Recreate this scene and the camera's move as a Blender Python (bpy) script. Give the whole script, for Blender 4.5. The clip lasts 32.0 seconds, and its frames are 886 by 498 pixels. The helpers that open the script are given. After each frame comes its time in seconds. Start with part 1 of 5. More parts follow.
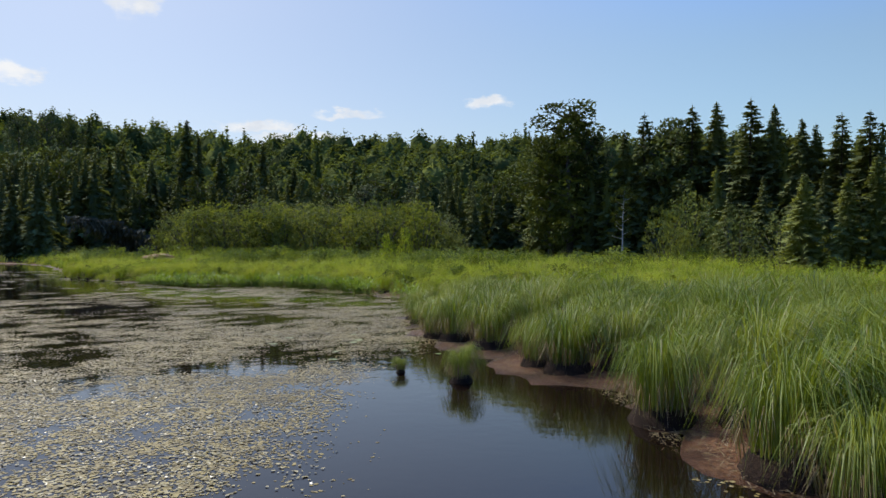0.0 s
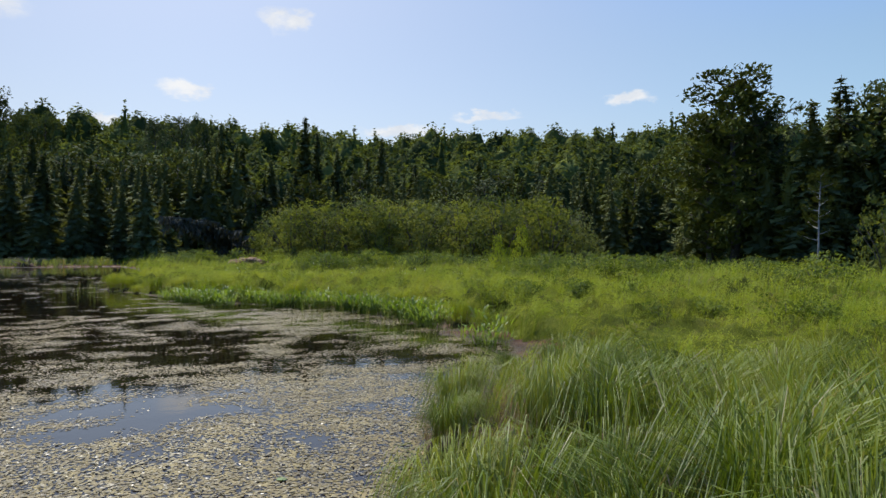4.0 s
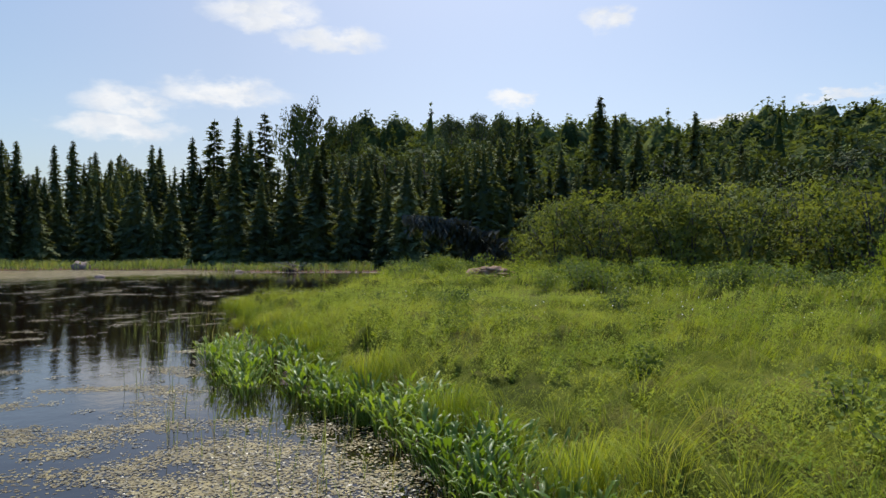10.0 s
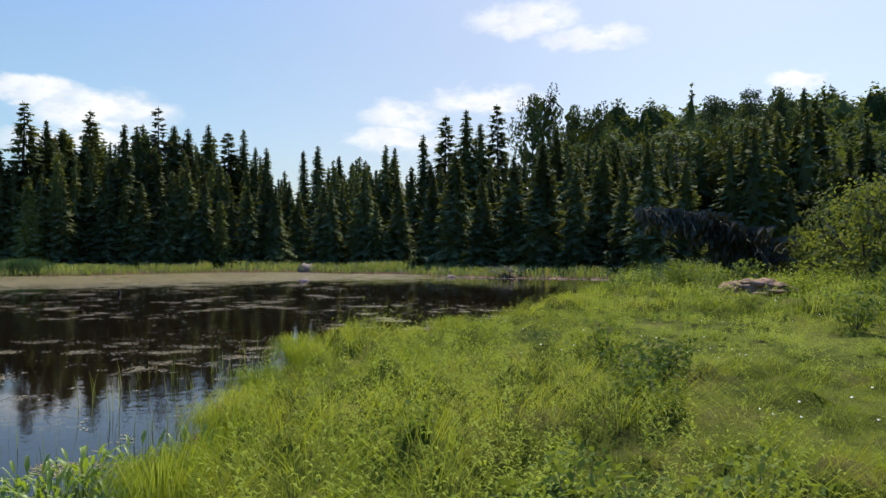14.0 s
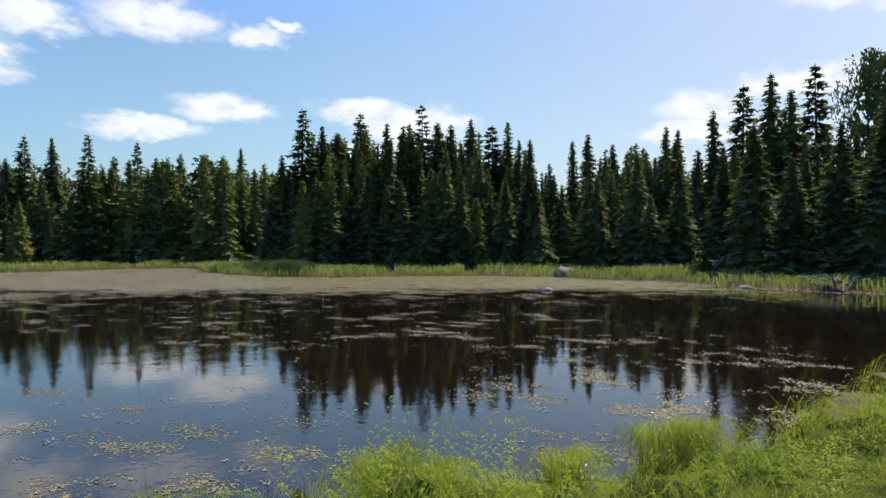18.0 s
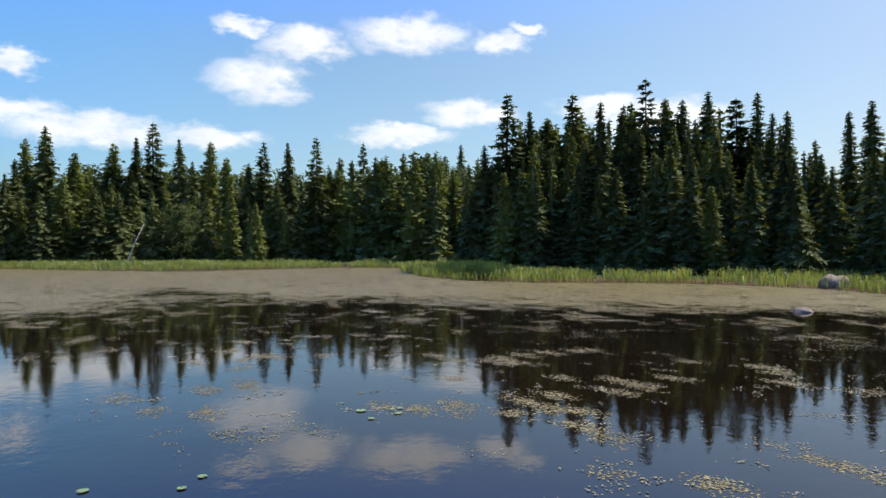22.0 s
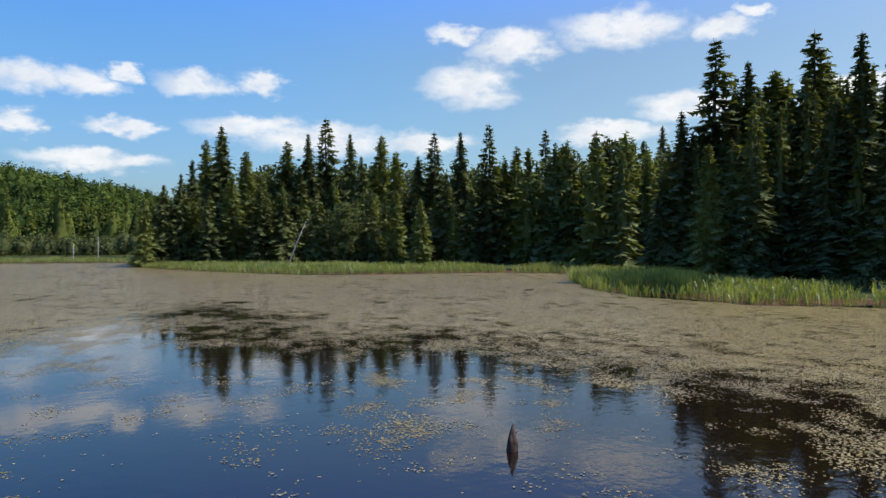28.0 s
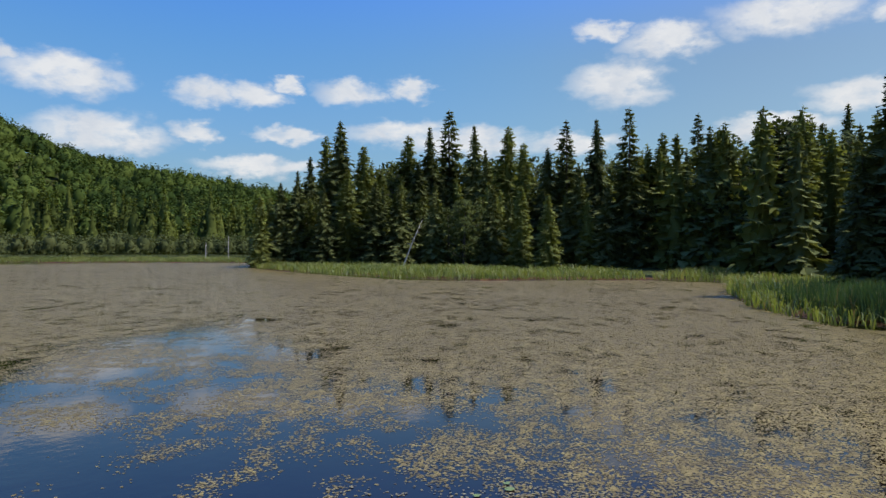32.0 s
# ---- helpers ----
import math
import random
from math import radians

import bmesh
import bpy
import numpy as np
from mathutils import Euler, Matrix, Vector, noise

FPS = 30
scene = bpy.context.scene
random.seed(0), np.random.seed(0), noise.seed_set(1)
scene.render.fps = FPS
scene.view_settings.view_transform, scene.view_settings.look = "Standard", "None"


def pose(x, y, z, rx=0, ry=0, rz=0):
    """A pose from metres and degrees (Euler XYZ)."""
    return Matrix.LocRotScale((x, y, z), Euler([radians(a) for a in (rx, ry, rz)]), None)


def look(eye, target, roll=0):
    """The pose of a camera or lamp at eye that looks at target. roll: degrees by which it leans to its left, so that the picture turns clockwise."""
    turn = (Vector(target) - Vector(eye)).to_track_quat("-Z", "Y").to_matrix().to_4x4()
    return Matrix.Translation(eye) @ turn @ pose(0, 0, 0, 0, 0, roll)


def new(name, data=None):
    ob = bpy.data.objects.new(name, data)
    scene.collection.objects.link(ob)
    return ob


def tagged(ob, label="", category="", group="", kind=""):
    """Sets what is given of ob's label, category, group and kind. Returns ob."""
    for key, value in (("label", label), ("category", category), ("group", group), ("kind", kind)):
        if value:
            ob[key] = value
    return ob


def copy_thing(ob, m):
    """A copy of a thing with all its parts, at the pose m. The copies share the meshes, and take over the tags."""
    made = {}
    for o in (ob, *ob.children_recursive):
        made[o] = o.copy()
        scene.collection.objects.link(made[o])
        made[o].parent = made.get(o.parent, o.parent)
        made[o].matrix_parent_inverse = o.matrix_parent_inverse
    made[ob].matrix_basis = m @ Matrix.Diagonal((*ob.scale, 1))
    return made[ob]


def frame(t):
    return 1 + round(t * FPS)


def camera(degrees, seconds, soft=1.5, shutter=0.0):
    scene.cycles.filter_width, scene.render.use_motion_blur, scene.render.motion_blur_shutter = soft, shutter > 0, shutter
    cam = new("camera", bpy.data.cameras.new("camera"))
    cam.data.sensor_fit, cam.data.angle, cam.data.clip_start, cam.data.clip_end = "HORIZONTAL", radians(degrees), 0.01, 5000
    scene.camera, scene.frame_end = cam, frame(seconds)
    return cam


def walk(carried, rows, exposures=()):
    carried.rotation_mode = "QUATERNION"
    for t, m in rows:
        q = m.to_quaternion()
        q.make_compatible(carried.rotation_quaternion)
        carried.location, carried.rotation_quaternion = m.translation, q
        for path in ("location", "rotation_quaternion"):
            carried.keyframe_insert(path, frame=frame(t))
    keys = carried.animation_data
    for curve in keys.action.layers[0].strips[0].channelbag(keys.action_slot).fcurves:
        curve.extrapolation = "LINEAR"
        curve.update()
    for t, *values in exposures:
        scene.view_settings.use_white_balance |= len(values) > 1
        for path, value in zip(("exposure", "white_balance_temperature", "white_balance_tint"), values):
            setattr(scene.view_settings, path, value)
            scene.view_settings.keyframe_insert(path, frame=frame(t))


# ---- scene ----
cam = camera(66.22, 32.0)
# a drone gliding low over the pond and its meadow: seconds, x, y, z, tilt, roll, heading
PATH = [
    (0.0, 0.000, -0.000, 1.892, 89.690, -0.170, 0.000),
    (0.5, 0.148, 1.299, 1.900, 89.726, -0.193, 1.459),
    (1.0, 0.271, 2.616, 1.906, 89.734, -0.206, 2.873),
    (1.5, 0.367, 3.938, 1.910, 89.726, -0.182, 4.255),
    (2.0, 0.456, 5.245, 1.918, 89.717, -0.157, 5.729),
    (2.5, 0.545, 6.528, 1.931, 89.713, -0.131, 7.200),
    (4.5, 0.702, 10.914, 2.095, 89.709, -0.229, 13.251),
    (5.0, 0.660, 12.200, 2.125, 89.698, -0.257, 15.216),
    (5.5, 0.595, 13.431, 2.152, 89.683, -0.280, 17.314),
    (6.0, 0.512, 14.583, 2.184, 89.700, -0.319, 19.276),
    (6.5, 0.388, 15.727, 2.212, 89.708, -0.371, 21.270),
    (7.0, 0.219, 16.895, 2.239, 89.679, -0.413, 23.366),
    (7.5, 0.018, 18.054, 2.258, 89.638, -0.417, 25.487),
    (8.0, -0.300, 19.303, 2.285, 89.639, -0.349, 27.673),
    (8.5, -0.649, 20.550, 2.304, 89.631, -0.254, 30.179),
    (9.0, -1.055, 21.785, 2.319, 89.626, -0.159, 32.841),
    (9.5, -1.499, 22.996, 2.330, 89.608, -0.065, 35.509),
    (10.0, -1.987, 24.195, 2.340, 89.615, 0.006, 38.167),
    (10.5, -2.487, 25.356, 2.350, 89.602, 0.086, 40.783),
    (11.0, -2.998, 26.513, 2.362, 89.563, 0.178, 43.492),
    (11.5, -3.559, 27.608, 2.374, 89.564, 0.224, 46.158),
    (12.0, -4.165, 28.647, 2.384, 89.579, 0.218, 48.850),
    (12.5, -4.838, 29.611, 2.392, 89.603, 0.175, 51.482),
    (13.0, -5.548, 30.537, 2.400, 89.620, 0.140, 54.100),
    (13.5, -6.285, 31.449, 2.408, 89.653, 0.141, 56.717),
    (14.0, -7.060, 32.351, 2.416, 89.683, 0.171, 59.815),
    (14.5, -7.859, 33.229, 2.421, 89.700, 0.203, 63.102),
    (16.5, -11.733, 35.934, 2.482, 89.784, 0.146, 73.289),
    (17.0, -12.721, 36.556, 2.485, 89.782, 0.202, 77.283),
    (17.5, -13.711, 37.183, 2.486, 89.774, 0.261, 81.208),
    (18.0, -14.698, 37.739, 2.482, 89.741, 0.307, 84.053),
    (18.5, -15.675, 38.251, 2.479, 89.731, 0.324, 86.935),
    (19.0, -16.684, 38.722, 2.475, 89.713, 0.321, 89.775),
    (19.5, -17.757, 39.154, 2.477, 89.713, 0.277, 92.963),
    (20.0, -18.896, 39.539, 2.486, 89.731, 0.228, 95.799),
    (20.5, -20.032, 39.855, 2.494, 89.740, 0.207, 98.364),
    (21.0, -21.161, 40.075, 2.504, 89.762, 0.210, 100.742),
    (21.5, -22.305, 40.282, 2.514, 89.754, 0.198, 102.835),
    (22.0, -23.447, 40.451, 2.522, 89.735, 0.169, 104.150),
    (22.5, -24.641, 40.581, 2.530, 89.728, 0.148, 105.341),
    (23.0, -25.879, 40.639, 2.537, 89.700, 0.149, 106.986),
    (23.5, -27.136, 40.641, 2.536, 89.669, 0.176, 108.502),
    (24.0, -28.380, 40.603, 2.534, 89.663, 0.195, 109.929),
    (24.5, -29.608, 40.542, 2.533, 89.662, 0.192, 111.370),
    (25.0, -30.812, 40.475, 2.532, 89.689, 0.174, 112.786),
    (25.5, -31.997, 40.402, 2.533, 89.727, 0.152, 114.241),
    (27.5, -36.594, 39.559, 2.552, 89.792, 0.130, 120.095),
    (28.0, -37.730, 39.209, 2.552, 89.791, 0.131, 121.566),
    (28.5, -38.871, 38.836, 2.554, 89.819, 0.100, 123.062),
    (29.0, -40.038, 38.462, 2.553, 89.828, 0.053, 124.570),
    (29.5, -41.174, 38.102, 2.550, 89.842, -0.001, 126.065),
    (30.0, -42.255, 37.750, 2.545, 89.864, -0.055, 127.536),
    (30.5, -43.313, 37.350, 2.542, 89.873, -0.110, 129.028),
    (31.0, -44.373, 36.889, 2.545, 89.891, -0.156, 130.511),
    (31.5, -45.435, 36.371, 2.553, 89.904, -0.183, 132.065),
    (32.0, -46.472, 35.829, 2.558, 89.904, -0.204, 133.698),
]
walk(cam, [(t, pose(*p)) for t, *p in PATH], [(0.0, 0.0), (6.0, 0.0), (9.0, 0.02), (13.0, 0.18), (20.0, 0.26), (25.0, 0.3), (28.0, 0.1), (30.0, -0.05), (32.0, -0.15)])

# ---- world, sun ----
SUN_YAW, SUN_EL = 40.0, 54.0
sun_dir = Vector((-math.sin(radians(SUN_YAW)) * math.cos(radians(SUN_EL)), math.cos(radians(SUN_YAW)) * math.cos(radians(SUN_EL)), math.sin(radians(SUN_EL))))
sun = new("sun", bpy.data.lights.new("sun", "SUN"))
sun.data.energy, sun.data.angle, sun.data.color = 4.9, radians(0.53), (1.0, 0.955, 0.87)
sun.matrix_world = look(sun_dir * 100, (0, 0, 0))


class Nodes:
    """A short way to write node trees."""

    def __init__(self, tree):
        self.t = tree
        tree.nodes.clear()

    def n(self, kind, ins=None, operation="", clamp=False, data_type="", blend_type="", easing=""):
        node = self.t.nodes.new(kind)
        if operation:
            node.operation = operation
        if clamp:
            node.use_clamp = True
        if data_type:
            node.data_type = data_type
        if blend_type:
            node.blend_type = blend_type
        if easing:
            node.interpolation_type = easing
        for k, v in (ins or {}).items():
            self.put(node.inputs[k], v)
        return node

    def put(self, socket, v):
        if isinstance(v, bpy.types.NodeSocket):
            self.t.links.new(v, socket)
        elif v is not None:
            socket.default_value = v

    def math(self, op, a, b=0.5, c=0.5, clamp=False):
        return self.n("ShaderNodeMath", operation=op, clamp=clamp, ins={0: a, 1: b, 2: c}).outputs[0]

    def vec(self, op, a, b=(0, 0, 0)):
        node = self.n("ShaderNodeVectorMath", operation=op, ins={0: a, 1: b})
        return node.outputs[1] if op in ("LENGTH", "DISTANCE", "DOT_PRODUCT") else node.outputs[0]

    def noise(self, vector, scale, detail=3, rough=0.55, colour=False):
        node = self.n("ShaderNodeTexNoise", ins={"Vector": vector, "Scale": scale, "Detail": detail, "Roughness": rough})
        return node.outputs[1 if colour else 0]

    def ramp(self, fac, stops):
        node = self.n("ShaderNodeValToRGB", ins={0: fac})
        el = node.color_ramp.elements
        while len(el) < len(stops):
            el.new(0.5)
        for e, (p, c) in zip(el, stops):
            e.position, e.color = p, (*c, 1) if len(c) == 3 else c
        return node.outputs[0]

    def span(self, v, a, b, lo=0.0, hi=1.0):
        return self.n("ShaderNodeMapRange", easing="SMOOTHSTEP", ins={0: v, 1: a, 2: b, 3: lo, 4: hi}).outputs[0]

    def mix(self, fac, a, b, mode="MIX"):
        node = self.n("ShaderNodeMix", data_type="RGBA", blend_type=mode)
        self.put(node.inputs[0], fac), self.put(node.inputs[6], a), self.put(node.inputs[7], b)
        return node.outputs[2]


SKY = 0.132
world = bpy.data.worlds.new("world")
scene.world = world
world.use_nodes = True
w = Nodes(world.node_tree)
sky = w.n("ShaderNodeTexSky")
sky.sky_type, sky.sun_disc = "NISHITA", False
sky.sun_elevation, sky.sun_rotation = radians(SUN_EL), radians(-SUN_YAW)
sky.altitude, sky.air_density, sky.dust_density, sky.ozone_density = 300, 1.0, 2.6, 1.2
# fair-weather clouds: heading, height, half width, half height in degrees
CLOUDS_A = [(24.7, 17.9, 2.0, 1.0), (32.4, 12.1, 1.9, 0.75), (-3.6, 11.7, 2.2, 0.5), (53.3, 18.2, 4.4, 1.5), (47.5, 16.5, 4.4, 1.0),
            (56.2, 11.9, 5.2, 1.2), (63.3, 10.6, 3.4, 1.3), (63.8, 8.8, 4.6, 1.0), (86.5, 10.0, 5.5, 1.8), (88.0, 7.6, 6.0, 1.0),
            (15.0, 9.5, 3.4, 0.5), (8.0, 10.8, 2.6, 0.35), (12.0, 8.6, 4.0, 0.6), (91.3, 11.2, 3.6, 1.0), (37.5, 9.2, 3.0, 0.5)]
CLOUDS_B = [(106.9, 17.2, 5.2, 1.6), (99.3, 16.5, 2.6, 0.9), (97.0, 17.6, 1.4, 0.6), (101.9, 11.1, 3.8, 1.2), (107.8, 9.3, 4.6, 0.9), (115.7, 16.2, 3.7, 1.4),
            (120.6, 17.3, 2.2, 0.85), (119.3, 13.3, 4.0, 2.0), (131.8, 8.7, 6.0, 1.4), (122.8, 8.6, 4.0, 1.0)]
CLOUDS_C = [(136.4, 13.0, 1.9, 1.0), (141.2, 12.8, 3.1, 1.1), (146.5, 13.2, 1.5, 0.6), (149.3, 12.1, 2.6, 1.0), (153.0, 12.3, 2.6, 1.2), (163.0, 12.5, 4.6, 1.6),
            (146.8, 9.1, 2.6, 0.7), (153.7, 9.1, 2.0, 0.9), (160.5, 8.4, 5.0, 1.7), (137.0, 9.5, 5.0, 1.1), (149.0, 6.6, 5.0, 0.8), (168.0, 13.6, 3.0, 0.8)]
co = w.n("ShaderNodeTexCoord").outputs["Generated"]
sep = w.n("ShaderNodeSeparateXYZ", ins={0: co})
flat = w.math("SQRT", w.math("ADD", w.math("MULTIPLY", sep.outputs[0], sep.outputs[0]), w.math("MULTIPLY", sep.outputs[1], sep.outputs[1])))
head = w.math("MULTIPLY", w.math("ARCTAN2", w.math("MULTIPLY", sep.outputs[0], -1.0), sep.outputs[1]), 57.29578)
rise = w.math("MULTIPLY", w.math("ARCTAN2", sep.outputs[2], flat), 57.29578)
spot = w.n("ShaderNodeCombineXYZ", ins={0: head, 1: rise, 2: 0.0}).outputs[0]
puff = w.n("ShaderNodeTexNoise", ins={"Vector": w.vec("MULTIPLY", spot, (1.0, 1.9, 1.0)), "Scale": 0.42, "Detail": 6, "Roughness": 0.56})
wob = w.vec("MULTIPLY", w.vec("SUBTRACT", puff.outputs[1], (0.5, 0.5, 0.5)), (5.0, 2.4, 0.0))
spot = w.vec("ADD", spot, wob)
near = None
for a, e, ww, hh in CLOUDS_A + CLOUDS_B + CLOUDS_C:
    d = w.vec("LENGTH", w.vec("MULTIPLY", w.vec("SUBTRACT", spot, (a, e, 0)), (1 / ww, 1 / hh, 0)))
    near = d if near is None else w.math("MINIMUM", near, d)
mask = w.span(near, 1.22, 0.45)
thin = w.math("MULTIPLY", w.math("MULTIPLY", mask, w.span(puff.outputs[0], 0.25, 0.55, 0.45, 0.95)), 0.95)
grey = w.ramp(w.noise(spot, 0.35, 4), [(0.3, (5.5, 5.8, 6.3)), (0.62, (7.1, 7.1, 7.1))])
# paler towards the sun and the horizon, deeper blue away from both
aim = w.vec("DOT_PRODUCT", co, (-math.sin(radians(34)), math.cos(radians(34)), 0))
deep = w.math("MULTIPLY", w.span(aim, 0.3, -0.5), w.span(rise, -2.0, 24.0, 0.15, 1.0))
hue = w.mix(deep, (0.81, 0.85, 0.905, 1), (0.55, 1.10, 1.50, 1))
hue = w.mix(w.math("MULTIPLY", w.span(aim, 0.95, 0.1), w.span(rise, 14.0, 30.0)), hue, (0.5, 0.95, 2.15, 1))
tint = w.mix(1.0, sky.outputs[0], hue, "MULTIPLY")
across = w.math("MULTIPLY", w.span(aim, 0.95, 0.5), w.span(aim, -0.45, 0.05))
tint = w.mix(1.0, tint, w.mix(across, (1, 1, 1, 1), (1.0, 1.11, 1.09, 1)), "MULTIPLY")
# brightness gain painted into the sky colour by heading, brighter to the north-east
ne_aim = w.vec("DOT_PRODUCT", co, (math.sin(radians(40)), math.cos(radians(40)), 0))
tint = w.mix(1.0, tint, w.ramp(w.math("MULTIPLY_ADD", ne_aim, 0.5, 0.5), [(0.0, (1.02, 1.06, 1.08)), (0.25, (0.92, 0.94, 0.95)), (0.45, (0.89, 0.89, 0.89)), (0.65, (1.0, 1.0, 1.0)), (0.88, (1.13, 1.12, 1.1)), (1.0, (1.2, 1.18, 1.15))]), "MULTIPLY")
both = w.mix(thin, tint, grey)
back = w.n("ShaderNodeBackground", ins={0: both, 1: SKY})
w.n("ShaderNodeOutputWorld", ins={0: back.outputs[0]})
scene.view_settings.exposure = 0.0


# ---- materials ----
def material(name, rough=0.6, spec=0.3):
    m = bpy.data.materials.new(name)
    m.use_nodes = True
    g = Nodes(m.node_tree)
    bs = g.n("ShaderNodeBsdfPrincipled", ins={"Roughness": rough, "Specular IOR Level": spec})
    out = g.n("ShaderNodeOutputMaterial", ins={0: bs.outputs[0]})
    return m, g, bs, out


def pos(g):
    return g.n("ShaderNodeNewGeometry").outputs["Position"]


def leafy(name, dark, mid, light, island=0.5, patch=0.35, see=0.35, rough=0.5, spec=0.35, dry=None, sere=None):
    """Foliage: tint by leaf, by plant and by patches over the ground; some light comes through."""
    m, g, bs, out = material(name, rough, spec)
    geo = g.n("ShaderNodeNewGeometry")
    isl = geo.outputs["Random Per Island"]
    obj = g.n("ShaderNodeObjectInfo").outputs["Random"]
    big = g.noise(geo.outputs["Position"], patch, 4)
    fine = g.noise(geo.outputs["Position"], 9.0, 2)
    f = g.math("ADD", g.math("MULTIPLY", isl, island), g.math("MULTIPLY", g.span(big, 0.3, 0.7), 0.75))
    f = g.math("ADD", f, g.math("MULTIPLY", obj, 0.22))
    f = g.math("ADD", f, g.math("MULTIPLY", fine, 0.2))
    f = g.math("MULTIPLY", f, 1.0 / (island + 0.9))
    stops = [(0.18, dark), (0.5, mid), (0.82, light)]
    col = g.ramp(f, stops)
    if dry:
        col = g.mix(g.span(g.math("ADD", isl, g.math("MULTIPLY", big, 0.25)), 1.02, 1.1), col, (*dry, 1))
    if sere:
        worn = g.math("MULTIPLY", g.span(g.noise(geo.outputs["Position"], 0.8, 4, 0.6), 0.52, 0.68), g.span(isl, 0.2, 0.8, 0.25, 0.8))
        col = g.mix(worn, col, (*sere, 1))
    g.put(bs.inputs["Base Color"], col)
    tr = g.n("ShaderNodeBsdfTranslucent", ins={0: g.mix(1.0, col, (1.25, 1.2, 0.55, 1), "MULTIPLY")})
    mx = g.n("ShaderNodeMixShader", ins={0: see, 1: bs.outputs[0], 2: tr.outputs[0]})
    g.put(out.inputs[0], mx.outputs[0])
    return m


def mottled(name, a, b, c, scale=3.0, bump=0.4, rough=0.85, fine=14.0, spec=0.2, dist=0.03):
    m, g, bs, out = material(name, rough, spec)
    p = pos(g)
    big, sm = g.noise(p, scale, 5), g.noise(p, scale * fine, 4, 0.65)
    g.put(bs.inputs["Base Color"], g.ramp(g.math("ADD", g.math("MULTIPLY", big, 0.6), g.math("MULTIPLY", sm, 0.4)), [(0.3, a), (0.5, b), (0.7, c)]))
    bp = g.n("ShaderNodeBump", ins={"Strength": bump, "Distance": dist, "Height": g.math("ADD", sm, big)})
    g.put(bs.inputs["Normal"], bp.outputs[0])
    return m


M_SPRUCE = leafy("spruce needles", (0.052, 0.063, 0.024), (0.105, 0.12, 0.042), (0.185, 0.20, 0.068), 0.5, 0.12, 0.24, 0.75, 0.07)
M_FIR = leafy("lighter needles", (0.09, 0.105, 0.033), (0.175, 0.195, 0.06), (0.26, 0.28, 0.085), 0.5, 0.12, 0.32, 0.75, 0.07)
M_DEADFIR = leafy("dying needles", (0.035, 0.036, 0.02), (0.06, 0.06, 0.034), (0.11, 0.105, 0.065), 0.5, 0.4, 0.1, 0.7, 0.15)
M_LARCH = leafy("sparse grey needles", (0.045, 0.055, 0.035), (0.075, 0.085, 0.055), (0.11, 0.12, 0.075), 0.5, 0.2, 0.2, 0.7, 0.15)
M_BROAD = leafy("broad leaves", (0.033, 0.042, 0.013), (0.066, 0.081, 0.022), (0.12, 0.138, 0.035), 0.5, 0.15, 0.16, 0.75, 0.08)
M_ALDER = leafy("alder leaves", (0.06, 0.08, 0.018), (0.13, 0.155, 0.034), (0.21, 0.23, 0.055), 0.5, 0.35, 0.4, 0.75, 0.1)
M_MARSH = leafy("marsh shrub leaves", (0.04, 0.05, 0.02), (0.075, 0.09, 0.034), (0.115, 0.13, 0.05), 0.5, 0.2, 0.3, 0.85, 0.05)
M_HILL = leafy("far woods", (0.018, 0.032, 0.01), (0.04, 0.064, 0.015), (0.09, 0.12, 0.026), 0.3, 0.03, 0.2, 0.85, 0.03)
M_WOODS = leafy("hillside woods", (0.03, 0.042, 0.013), (0.07, 0.09, 0.024), (0.155, 0.18, 0.044), 0.5, 0.06, 0.32, 0.85, 0.03)
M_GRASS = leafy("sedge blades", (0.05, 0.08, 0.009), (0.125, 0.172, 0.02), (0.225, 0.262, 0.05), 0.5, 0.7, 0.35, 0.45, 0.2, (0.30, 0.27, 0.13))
M_MEADOW = leafy("meadow blades", (0.10, 0.145, 0.012), (0.215, 0.268, 0.02), (0.32, 0.35, 0.04), 0.35, 0.6, 0.45, 0.7, 0.08, (0.25, 0.22, 0.075), (0.215, 0.175, 0.05))
M_FIELD = leafy("far meadow blades", (0.085, 0.13, 0.014), (0.165, 0.22, 0.026), (0.255, 0.295, 0.05), 0.4, 0.35, 0.45, 0.7, 0.08, (0.25, 0.22, 0.09))
M_REED = leafy("reed blades", (0.09, 0.13, 0.03), (0.17, 0.21, 0.055), (0.26, 0.295, 0.09), 0.5, 0.3, 0.4, 0.45, 0.35, (0.28, 0.22, 0.11))
M_CATTAIL = leafy("cattail blades", (0.035, 0.075, 0.028), (0.07, 0.125, 0.045), (0.12, 0.18, 0.06), 0.5, 0.5, 0.3, 0.5, 0.3, (0.22, 0.18, 0.09))
M_STRAW = leafy("dead straw", (0.12, 0.085, 0.045), (0.2, 0.15, 0.08), (0.3, 0.24, 0.14), 0.6, 0.8, 0.2, 0.8, 0.15)
M_ARROW = leafy("arrowhead leaves", (0.07, 0.125, 0.012), (0.135, 0.21, 0.018), (0.22, 0.30, 0.035), 0.6, 0.4, 0.45, 0.42, 0.35)
M_FORB = leafy("forb leaves", (0.10, 0.15, 0.016), (0.205, 0.265, 0.024), (0.30, 0.345, 0.042), 0.2, 0.7, 0.5, 0.75, 0.08)
M_SHRUB = leafy("shrub leaves", (0.05, 0.08, 0.014), (0.115, 0.155, 0.026), (0.195, 0.235, 0.045), 0.4, 0.7, 0.35, 0.75, 0.1)
